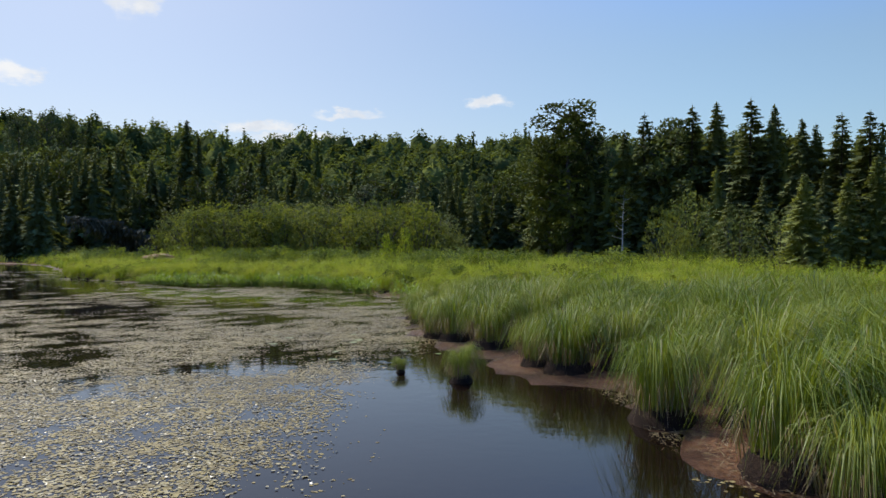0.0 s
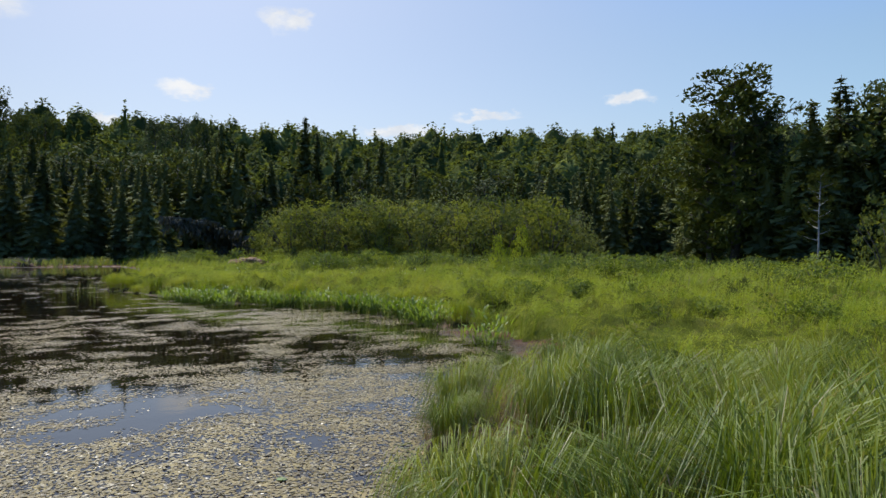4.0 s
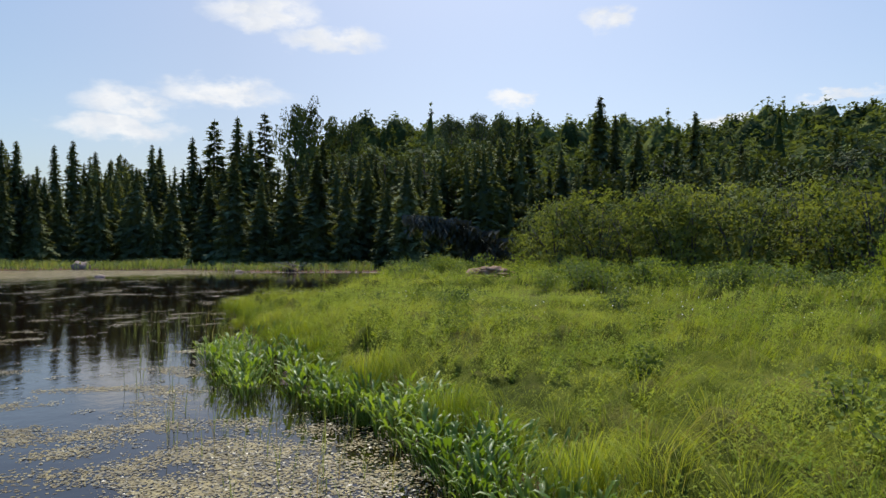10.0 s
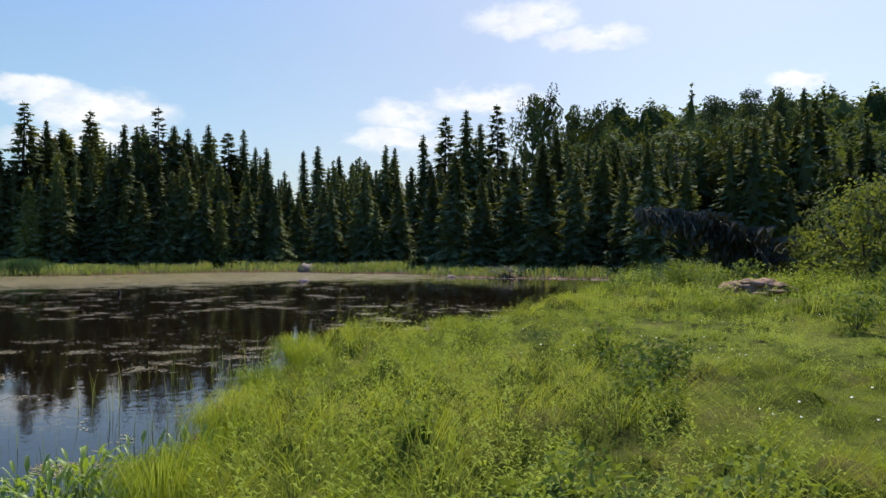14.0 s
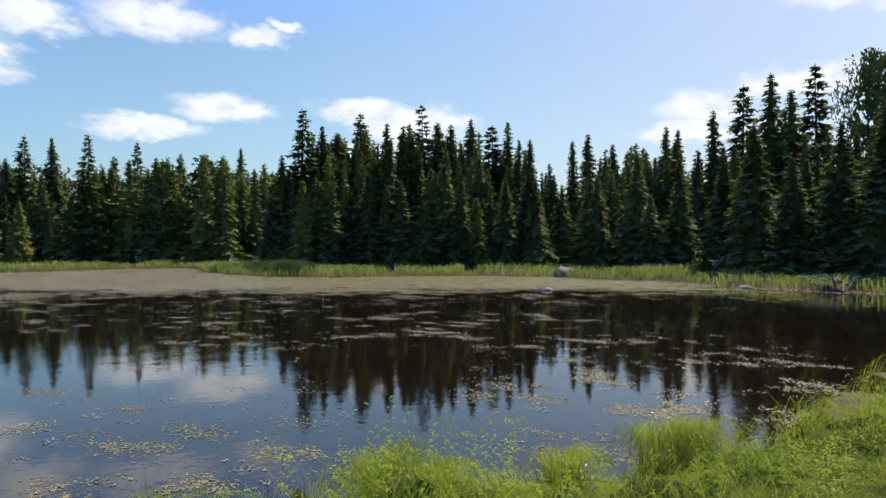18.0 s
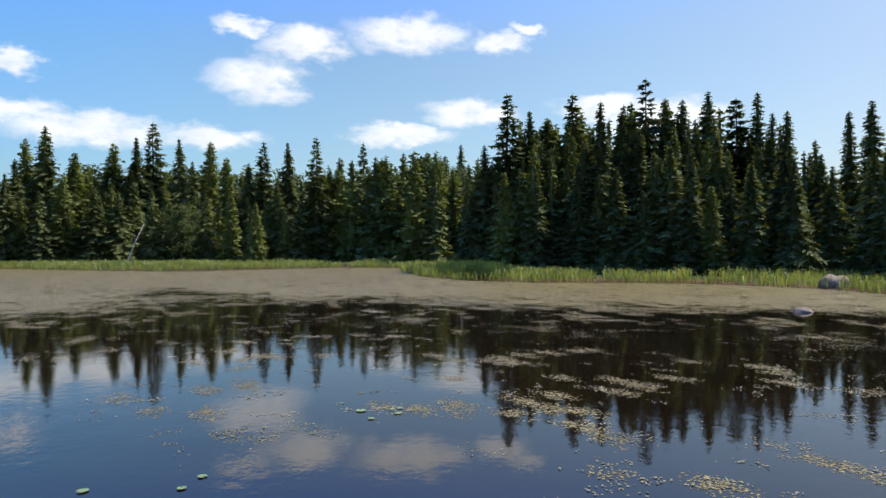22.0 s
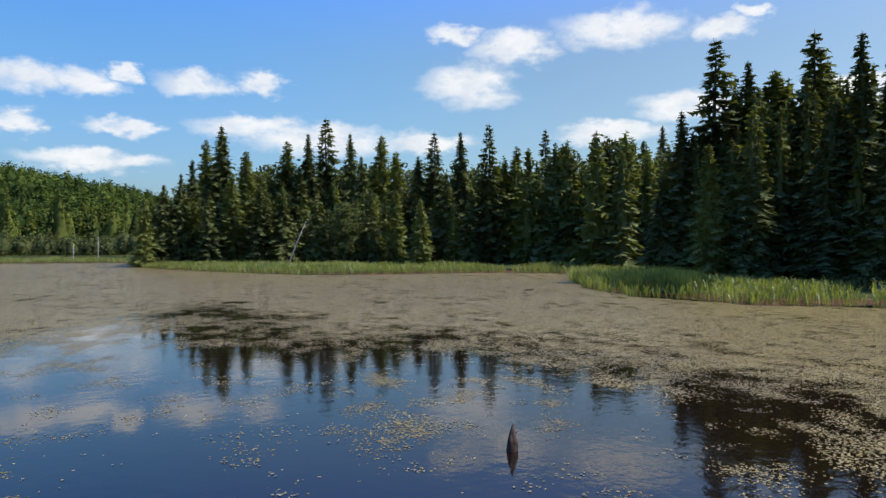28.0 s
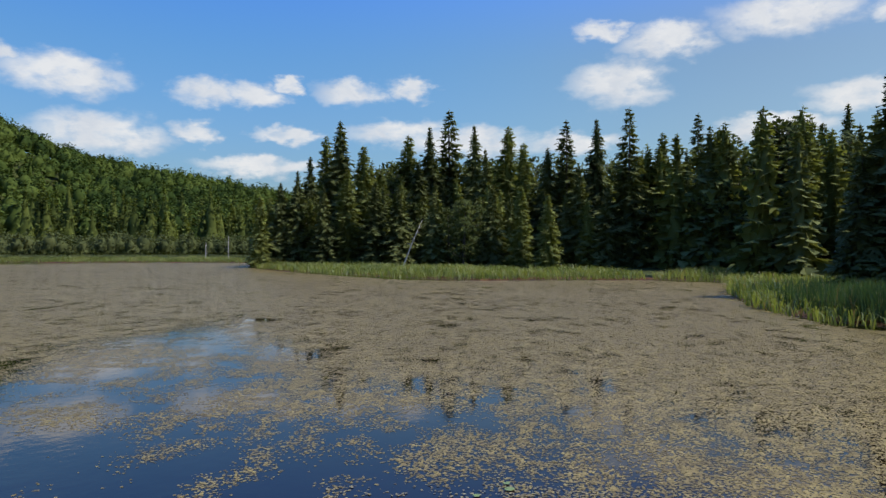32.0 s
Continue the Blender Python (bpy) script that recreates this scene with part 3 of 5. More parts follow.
def broadleaf(seed, kind):
    """A broad-leaved tree 10 m tall: trunk, limbs and a loose crown of leaf clumps with gaps."""
    rnd = random.Random(seed)
    root = new("birch_tree" if kind == "birch" else "aspen_tree")
    tr, cr = Soup(), Soup()
    slim, far = kind == "birch", kind == "leafy"
    lean = rnd.uniform(-0.3, 0.3)
    spine = [(0, 0, -0.2), (lean * 0.3, 0.1, 3), (lean * 0.7, -0.1, 6), (lean, 0, 9.2)]
    tr.tube(spine, [0.2, 0.15, 0.09, 0.02] if not slim else [0.09, 0.075, 0.05, 0.015], 7)
    limbs = 12 if slim else 20 if far else 28
    for i in range(limbs):
        q = (i + 0.5) / limbs
        z = 0.9 + 8.3 * q if not slim else 3.4 + 6 * q
        an = i * 2.4 + rnd.uniform(-0.4, 0.4)
        L = (1.0 + 1.9 * math.sin(math.pi * min(1, 0.22 + q * 0.78))) * rnd.uniform(0.6, 1.1) * (0.5 if slim else 1)
        tip = (math.cos(an) * L + lean * q, math.sin(an) * L, z + L * 0.45)
        tr.tube([(lean * z / 9, 0, z), (math.cos(an) * L * 0.5 + lean * q, math.sin(an) * L * 0.5, z + L * 0.15), tip], [0.05, 0.035, 0.01], 4)
        for k in range(3):
            f = 0.45 + 0.28 * k
            c = (math.cos(an) * L * f + rnd.uniform(-0.25, 0.25) + lean * q, math.sin(an) * L * f + rnd.uniform(-0.25, 0.25), z + L * 0.4 * f + rnd.uniform(-0.2, 0.3))
            leaf_clump(cr, rnd, c, rnd.uniform(0.38, 0.75) * (0.7 if slim else 1), 22 if slim else 12 if far else 44, 0.24 if far else 0.135)
    if not slim:
        # the shaded thick of the crown
        for j in range(9):
            q = (j + 0.5) / 9
            R = 0.5 + 1.25 * math.sin(math.pi * (0.2 + 0.75 * q))
            leaf_clump(cr, rnd, (lean * q, 0, 1.4 + 7.2 * q), R, 26 if far else 40, 0.3)
    leaf_clump(cr, rnd, (lean, 0, 9.3), 0.6, 40 if far else 70, 0.11, 1.2)
    part("trunk", tr.mesh("trunk", M_BIRCH if slim else M_BARK, True), root)
    part("crown", cr.mesh("crown", M_BROAD), root)
    if slim:
        return tagged(root, "slim birch with a pale trunk and thin leaves", "tree", "trees round the pond")
    return tagged(root, "leafy aspen with a rounded mid-green crown", "tree", "trees round the pond")


def alder(seed, leaves=M_ALDER):
    """An alder shrub 5 m tall: a fan of stems from one root under a domed leafy crown."""
    rnd = random.Random(seed)
    root = new("alder_shrub")
    cr = Soup()
    for i in range(7):
        an, L = i * 0.9 + rnd.uniform(-0.3, 0.3), rnd.uniform(0.6, 2.3)
        top = 4.8 - 0.4 * L * L + rnd.uniform(-0.3, 0.1)
        tip = (math.cos(an) * L, math.sin(an) * L, top)
        st = Soup()
        st.tube([(0.1 * math.cos(an), 0.1 * math.sin(an), -0.2), (tip[0] * 0.45, tip[1] * 0.45, top * 0.55), tip], [0.05, 0.035, 0.01], 4)
        part("stem", st.mesh("stem", M_BARK, True), root)
    # clumps of leaves over the dome, loose sprays at its skin, shade within
    for i in range(46):
        u = (i + rnd.random()) / 46
        an = i * 2.39996 + rnd.uniform(-0.4, 0.4)
        up = 0.08 + 0.92 * u
        rr = 2.15 * math.sqrt(max(0.0, 1.06 - up ** 2.2)) * rnd.uniform(0.72, 1.05)
        c = (math.cos(an) * rr, math.sin(an) * rr, 4.75 * up * rnd.uniform(0.92, 1.05))
        leaf_clump(cr, rnd, c, rnd.uniform(0.34, 0.62), 34, 0.1, 0.72)
    for j in range(5):
        leaf_clump(cr, rnd, (0, 0, 0.8 + 0.7 * j), 1.5 - 0.16 * j, 36, 0.22)
    part("crown", cr.mesh("crown", leaves), root)
    return tagged(root, "dense leafy green alder shrub at the meadow's edge", "shrub", "alder thicket")


STORE = {}
for k, n in (("spire", 3), ("spruce", 4), ("fir", 4), ("pine", 4), ("larch", 1)):
    STORE[k] = [conifer(11 + 7 * i + len(k), k) for i in range(n)]
for k, n in (("spire", 2), ("spruce", 2), ("fir", 2)):
    STORE["back_" + k] = [conifer(111 + 7 * i + len(k), k, True) for i in range(n)]
STORE["broad"] = [broadleaf(5 + i, "broad") for i in range(3)]
STORE["leafy"] = [broadleaf(15 + i, "leafy") for i in range(3)]
STORE["birch"] = [broadleaf(31, "birch")]
USED = set()
pick = random.Random(4)


def plant(x, y, top, kind, wide=1.0):
    """Stands a tree of that kind on the ground, its top at that height above the water."""
    z = float(ground_z(np.array([x]), np.array([y]))[0])
    h = max(top - z, 2.0) / 10
    src = pick.choice(STORE[kind])
    fat = wide * pick.uniform(0.88, 1.12) * (h if h < 1.5 else h ** 0.75 * 1.1)
    m = pose(x, y, z - 0.05, 0, 0, pick.uniform(0, 360)) @ Matrix.Diagonal((fat, fat, h, 1))
    if src.name not in USED:
        USED.add(src.name)
        src.matrix_basis = m
        return src
    c = copy_thing(src, pose(0, 0, 0))
    c.matrix_basis = m
    return c


NW_BACK = [(-93.5, 53.7, 17.3, "spire"), (-90.3, 54.3, 14.7, "spire"), (-88.0, 55.0, 14.4, "spire"), (-95.2, 62.0, 15.4, "spire"), (-91.7, 62.8, 15.7, "spire"), (-93.5, 66.4, 14.8, "spruce"), (-92.8, 68.1, 13.9, "spruce"), (-81.9, 67.9, 14.9, "spire"), (-84.1, 70.2, 15.0, "spire"), (-77.2, 70.5, 15.7, "spire"), (-78.4, 74.3, 18.5, "pine"), (-71.2, 72.7, 17.8, "spire"), (-72.0, 75.1, 16.6, "spruce"), (-75.0, 79.5, 19.8, "pine")]
NW_FRONT = [(-60.7, 64.9, 11.4, "spruce"), (-52.1, 68.3, 11.2, "spruce"), (-48.9, 69.1, 8.9, "spruce"), (-48.9, 72.0, 10.4, "spruce"), (-40.9, 68.6, 9.9, "spruce"), (-44.2, 69.7, 8.1, "spruce"), (-55.3, 67.6, 10.5, "spruce"), (-63.0, 78.8, 15.0, "spruce"), (-72.9, 61.2, 10.8, "spruce"), (-75.2, 58.3, 9.0, "spruce"), (-66.1, 65.6, 9.8, "spruce"), (-71.4, 64.4, 9.0, "spruce"), (-79.9, 46.3, 9.9, "spruce"), (-80.2, 56.4, 8.6, "spruce"), (-78.1, 53.2, 8.9, "spruce"), (-78.9, 50.5, 8.8, "spruce"), (-78.6, 47.6, 7.2, "fir"), (-82.4, 44.1, 9.9, "spruce"), (-70.6, 61.4, 7.0, "spruce"), (-56.9, 65.3, 8.4, "spruce")]
NORTH_BROAD = [(-81.2, 89.7, 23.4, "broad"), (-81.5, 92.5, 24.0, "broad"), (-84.3, 100.0, 23.3, "broad"), (-82.2, 102.3, 23.4, "broad"), (-73.3, 117.2, 24.6, "broad"), (-72.0, 123.2, 26.4, "broad"), (-69.6, 127.2, 26.2, "broad"), (-68.0, 130.6, 26.2, "spire")]
NORTH = [(-38.3, 101.5, 20.8, "spire"), (-37.5, 104.1, 18.8, "spire"), (-27.5, 103.6, 17.8, "spire"), (-32.7, 99.6, 15.7, "spruce"), (-28.1, 99.2, 14.3, "spruce"), (-48.9, 90.8, 14.2, "spruce"), (-46.5, 94.8, 14.5, "spruce"), (-46.0, 97.5, 15.8, "spruce"), (-39.8, 91.7, 10.9, "spruce"), (-36.3, 93.6, 11.6, "spruce"), (-45.8, 90.5, 12.8, "spruce"), (-43.4, 101.2, 14.6, "spruce"), (-51.4, 89.0, 12.0, "broad"), (-24.3, 110.8, 14.7, "spruce"), (-15.8, 120.7, 17.1, "spruce")]
WEST_BACK = [(-103.9, -38.5, 20.2, "spruce"), (-104.8, -42.9, 18.7, "fir"), (-99.6, -39.4, 14.9, "spruce"), (-103.7, -33.3, 16.1, "fir"), (-113.4, -35.0, 18.9, "fir"), (-114.1, -31.4, 19.8, "spruce"), (-118.1, -31.4, 22.9, "pine"), (-118.2, -26.7, 20.0, "spruce"), (-121.1, -23.0, 19.8, "fir"), (-119.1, -18.9, 16.8, "fir"), (-120.6, -13.2, 19.4, "pine"), (-124.3, -10.9, 19.7, "spruce"), (-120.1, -4.0, 19.7, "pine"), (-124.5, -1.9, 16.9, "fir"), (-133.5, -1.4, 20.6, "pine"), (-134.6, 1.3, 17.4, "fir"), (-139.8, 3.9, 19.4, "fir"), (-143.0, 7.4, 19.9, "fir"), (-145.9, 10.1, 19.5, "fir"), (-140.7, 14.2, 20.7, "spruce")]
WEST_FRONT = [(-91.8, -38.9, 9.0, "fir"), (-94.9, -39.2, 11.0, "spruce"), (-96.6, -37.9, 12.6, "spruce"), (-96.8, -32.6, 10.1, "spruce"), (-99.6, -31.5, 12.5, "fir"), (-100.9, -27.7, 10.9, "spruce"), (-102.3, -25.0, 10.2, "spruce"), (-106.0, -22.5, 10.7, "spruce"), (-106.9, -18.4, 8.7, "broad"), (-110.5, -17.0, 10.4, "spruce"), (-111.0, -13.1, 10.2, "fir"), (-111.2, -9.3, 9.0, "fir"), (-118.1, -9.6, 12.9, "spruce"), (-118.1, -5.6, 10.4, "spruce"), (-123.3, -4.4, 12.3, "spruce"), (-126.8, -1.6, 11.7, "fir"), (-128.3, 1.7, 10.4, "spruce"), (-131.7, 5.0, 12.5, "fir"), (-133.0, 8.8, 10.8, "spruce"), (-108.8, -28.2, 14.0, "spruce"), (-116.1, -22.9, 16.0, "spruce"), (-119.3, -15.1, 15.8, "spruce")]
POINT = [(-90.0, 30.3, 17.8, "pine"), (-91.4, 32.3, 16.2, "spruce"), (-93.5, 33.8, 15.8, "fir"), (-91.7, 36.5, 17.8, "pine"), (-84.9, 39.3, 15.4, "spire"), (-89.9, 41.1, 15.4, "spruce"), (-90.8, 43.4, 18.6, "larch"), (-91.7, 45.2, 16.8, "spruce"), (-91.6, 46.7, 16.6, "spire"), (-91.4, 49.0, 17.2, "spruce"), (-93.0, 51.7, 16.8, "pine"), (-88.7, 28.2, 12.5, "spruce"), (-85.0, 30.7, 9.4, "fir"), (-84.5, 33.7, 9.2, "spruce"), (-83.8, 37.5, 8.5, "spruce"), (-82.9, 40.6, 9.2, "spruce"), (-81.7, 44.9, 10.8, "spruce"), (-80.8, 42.7, 7.1, "spruce"), (-81.5, 46.7, 7.5, "spruce"), (-82.3, 48.8, 7.5, "spruce"), (-82.9, 51.2, 9.2, "fir"), (-87.4, 27.1, 7.7, "spruce")]
EAST_BACK = [(11.7, 62.9, 15.6, "broad"), (10.3, 65.2, 12.7, "broad"), (13.5, 63.6, 13.2, "broad"), (16.0, 59.9, 12.1, "spruce"), (17.6, 59.5, 13.7, "pine"), (19.6, 58.8, 13.2, "broad"), (21.0, 57.3, 14.0, "pine"), (23.1, 57.5, 14.3, "spruce"), (23.9, 52.8, 13.6, "pine"), (25.4, 52.2, 13.0, "spruce"), (26.1, 49.5, 11.4, "spruce"), (26.9, 49.1, 10.9, "spruce"), (27.8, 47.5, 11.4, "pine"), (27.6, 44.0, 10.9, "pine"), (28.0, 41.4, 10.1, "spruce"), (28.0, 39.0, 9.9, "spruce")]
EAST_FRONT = [(6.3, 75.7, 8.2, "spruce"), (1.0, 74.0, 8.0, "spruce"), (3.3, 71.9, 7.0, "spruce"), (8.8, 75.5, 8.2, "spruce"), (-0.9, 72.0, 6.6, "spruce"), (10.1, 69.3, 9.4, "spruce"), (12.7, 48.4, 6.3, "birch"), (19.7, 37.1, 6.0, "fir"), (21.5, 36.1, 5.7, "fir"), (22.6, 35.4, 6.8, "fir"), (19.4, 46.1, 5.7, "spruce"), (21.3, 45.2, 6.7, "spruce"), (23.5, 41.9, 6.7, "spruce")]
for belt in (NW_BACK, NW_FRONT, NORTH_BROAD, NORTH, WEST_BACK, WEST_FRONT, POINT, EAST_BACK, EAST_FRONT):
    for x, y, top, kind in belt:
        plant(x, y, top, kind, 0.68 if belt is NORTH_BROAD and kind == "broad" else 1.15)


SP, SI, FI = "back_spruce", "back_spire", "back_fir"


def belt_fill(line, n, depth, low, high, kinds, seed):
    """Fills a belt of wood behind a front line with trees of mixed height."""
    rnd = random.Random(seed)
    dense = {M_SPRUCE: Soup(), M_FIR: Soup()}
    for i in range(n):
        q = (i + rnd.random()) / n * (len(line) - 1)
        k = min(int(q), len(line) - 2)
        (x0, y0), (x1, y1) = line[k], line[k + 1]
        L = math.hypot(x1 - x0, y1 - y0)
        back = rnd.random() * depth
        f = q - k
        x, y = x0 + (x1 - x0) * f + (y1 - y0) / L * back, y0 + (y1 - y0) * f - (x1 - x0) / L * back
        top, kind = low + (high - low) * (0.25 * rnd.random() + 0.75 * back / depth) + rnd.uniform(-0.8, 0.8), rnd.choice(kinds)
        if not kind.startswith("back_"):
            plant(x, y, top, kind, 1.15)
            continue
        z = float(ground_z(np.array([x]), np.array([y]))[0])
        h, a = max(top - z, 2.0) / 10, rnd.uniform(0, 6.283)
        fat = 1.15 * rnd.uniform(0.88, 1.12) * (h if h < 1.5 else h ** 0.75 * 1.1)
        v, f = rnd.choice(STORE[kind])
        c, sn = math.cos(a) * fat, math.sin(a) * fat
        dense[M_FIR if kind == FI else M_SPRUCE].add(np.stack([x + v[:, 0] * c - v[:, 1] * sn, y + v[:, 0] * sn + v[:, 1] * c, z - 0.05 + v[:, 2] * h], 1), f)
    for mat, so in dense.items():
        if so.n:
            tagged(new("conifer_wood", so.mesh("conifer_wood", mat)), "dense dark conifers crowding behind the trees of the shore", "woods", kind="stuff")


belt_fill([(-42, 71), (-52, 71), (-62, 67), (-73, 62), (-79, 56), (-81, 48)], 92, 16, 8.0, 14.5, (SP, SP, SI, "spruce"), 21)
belt_fill([(-83, 50), (-83, 42), (-85, 34), (-88, 28)], 72, 11, 9.0, 17.0, (SP, SP, FI, SI, "spruce"), 22)
belt_fill([(-93, 53), (-91, 42), (-90.5, 31)], 30, 5, 13.5, 16.5, (SP, SI, SP, FI), 30)
belt_fill([(-128, 10), (-121, -2), (-112, -14), (-104, -24), (-97, -36), (-94, -42)], 150, 24, 8, 16.5, (SP, FI, FI, "fir", "leafy"), 23)
belt_fill([(-150, 20), (-140, -6), (-126, -26), (-112, -44)], 34, 10, 15.0, 18.0, ("leafy", FI, "leafy"), 29)
belt_fill([(32, 36), (27, 46), (21, 54), (12, 62)], 76, 12, 8.0, 12.8, (SP, SP, "pine", FI), 24)
belt_fill([(12, 72), (0, 76), (-14, 80), (-30, 84), (-44, 86)], 64, 14, 8, 12.5, (SP, SP, SI, "leafy"), 25)
belt_fill([(-44, 84), (-56, 84), (-70, 80)], 34, 14, 13, 16.5, (SP, SI, "leafy"), 26)
belt_fill([(-100, 66), (-98, 74), (-88, 84)], 24, 10, 11, 14.5, (SP, SI), 27)
belt_fill([(-133, -4), (-131, 8), (-127, 18), (-121, 27)], 36, 12, 13.0, 16.5, (SP, FI, "leafy", FI), 31)
belt_fill([(-150, 25), (-122, 27), (-104, 26)], 24, 12, 10, 15.5, (SP, FI), 28)

# alder thicket behind the meadow
shrubs = [alder(3 + i) for i in range(3)]
rnd = random.Random(9)
for i in range(30):
    x = -27.5 + 28.5 * (i + rnd.random()) / 30
    y = 64.0 + rnd.uniform(0, 7.5) + 0.12 * (x + 14)
    edge = min(1, 0.62 + 0.07 * min(x + 28, 3 - x))
    s = edge * rnd.uniform(0.8, 1.28)
    z = float(ground_z(np.array([x]), np.array([y]))[0])
    m = pose(x, y, z, 0, 0, rnd.uniform(0, 360)) @ Matrix.Diagonal((s * 1.15, s * 1.15, s * 1.08, 1))
    src = shrubs[i % 3]
    (copy_thing(src, pose(0, 0, 0)) if i >= 3 else src).matrix_basis = m


for x, y, h in ((14.7, 44.8, 4.6), (16.4, 45.3, 5.6), (18.0, 41.4, 4.2), (19.6, 39.4, 4.0), (15.6, 43.6, 3.0), (20.8, 38.2, 2.6), (-115.5, 17.3, 4.2)):
    k = rnd.randrange(3)
    c = copy_thing(shrubs[k], pose(0, 0, 0))
    c.matrix_basis = pose(x, y, 0.25, 0, 0, rnd.uniform(0, 360)) @ Matrix.Diagonal((h / 6.6, h / 6.6, h / 5, 1))
    tagged(c, "leafy yellow-green alder shrub standing before the conifers", "shrub", "shrubs by the wood")


# ---- far woods on the slopes ----
def far_wood(name, label, spots, seed, conif, size, mat, fine=False):
    """Many distant crowns in one mesh: bumpy domes and cones, each with a ruffled skin of leaf tufts."""
    rs = np.random.RandomState(seed)
    seg, rings = (8, 5) if fine else (6, 4)
    th = np.linspace(0.0, 2.1, rings + 1)
    an = np.arange(seg) * 2 * np.pi / seg
    grid = np.array([(i * seg + s, i * seg + (s + 1) % seg, (i + 1) * seg + s, (i + 1) * seg + (s + 1) % seg) for i in range(rings) for s in range(seg)])
    faces = np.concatenate([grid[:, (0, 2, 1)], grid[:, (1, 2, 3)]])
    x, y = spots[:, 0], spots[:, 1]
    z = ground_z(x, y)
    V, F, n = [], [], 0
    for i in range(len(spots)):
        s = size * (rs.uniform(0.7, 1.45) if fine else rs.uniform(0.75, 1.3))
        cone = rs.rand() < conif
        turn = rs.rand() * 6.283
        tall = rs.uniform(0.8, 1.25)
        bump = 0.58 + rs.normal(0, 0.12, (rings + 1, seg))
        if cone:
            h = np.linspace(1.0, 0.0, rings + 1)[:, None] + rs.normal(0, 0.02, (rings + 1, seg))
            rad = ((1 - h) * 0.42 + 0.01) * s * bump
            hz = s * (0.15 + 1.35 * h * tall)
        else:
            rad = np.sin(th)[:, None] * 0.56 * s * bump
            hz = s * (0.82 + 0.5 * tall * np.cos(th)[:, None] * (1 + rs.normal(0, 0.08, (rings + 1, seg))))
        a = an[None] + turn + (np.arange(rings + 1) % 2)[:, None] * np.pi / seg
        dome = np.stack([x[i] + np.cos(a) * rad, y[i] + np.sin(a) * rad, z[i] + hz], 2).reshape(-1, 3)
        V.append(dome), F.append(faces + n)
        n += len(dome)
        # tufts that break the outline
        k = 125 if fine else 42 if size > 4 else 80
        p = rs.randint(0, len(faces), k)
        w = rs.dirichlet((1, 1, 1), k)
        c = (dome[faces[p]] * w[..., None]).sum(1)
        mid = np.array((x[i], y[i], z[i] + s * (0.6 if cone else 0.75)))
        outw = c - mid
        outw /= np.linalg.norm(outw, axis=1)[:, None] + 1e-6
        e = size * (0.078 if fine else 0.115)
        c = c + outw * e * rs.uniform(0.2, 3.6, (k, 1))
        nrm = outw + rs.normal(0, 0.42, (k, 3))
        nrm /= np.linalg.norm(nrm, axis=1)[:, None]
        t1 = np.cross(nrm, rs.normal(0, 1, (k, 3)))
        t1 /= np.linalg.norm(t1, axis=1)[:, None]
        t2 = np.cross(nrm, t1)
        ang = np.array((0.0, 2.1, 4.2))[None] + rs.uniform(-0.5, 0.5, (k, 3))
        rad = e * rs.uniform(0.5, 1.3, (k, 3))
        tri = c[:, None] + t1[:, None] * (np.cos(ang) * rad)[..., None] + t2[:, None] * (np.sin(ang) * rad)[..., None]
        V.append(tri.reshape(-1, 3)), F.append(np.arange(3 * k).reshape(-1, 3) + n)
        n += 3 * k
    ob = new(name, mesh_of(name, np.concatenate(V), np.concatenate(F), mat))
    return tagged(ob, label, "woods", kind="stuff")


rs = np.random.RandomState(7)
r, a = np.sqrt(rs.uniform(94 ** 2, 205 ** 2, 1250)), np.radians(rs.uniform(-30, 49, 1250))
far_wood("far_woods", "mixed green woods rising over the hillside", np.stack([-np.sin(a) * r, 20 + np.cos(a) * r], 1), 1, 0.12, 7.0, M_WOODS, True)
r, a = np.sqrt(rs.uniform(230 ** 2, 560 ** 2, 2300)), np.radians(rs.uniform(138, 182, 2300))
far_wood("far_woods", "distant leafy woods covering a long green ridge", np.stack([-46 - np.sin(a) * r, 36 + np.cos(a) * r], 1), 2, 0.03, 8.0, M_HILL)
r, a = rs.uniform(215, 250, 260), np.radians(rs.uniform(138, 182, 260))
far_wood("far_woods", "dark band of distant conifers below the ridge", np.stack([-46 - np.sin(a) * r, 36 + np.cos(a) * r], 1), 3, 1.0, 8.0, M_WOODS, True)
r, a = np.sqrt(rs.uniform(125 ** 2, 210 ** 2, 640)), np.radians(rs.uniform(140, 182, 640))
far_wood("marsh_shrubs", "low olive marsh shrubs beyond the pond", np.stack([-46 - np.sin(a) * r, 36 + np.cos(a) * r], 1), 4, 0.0, 2.6, M_MARSH)


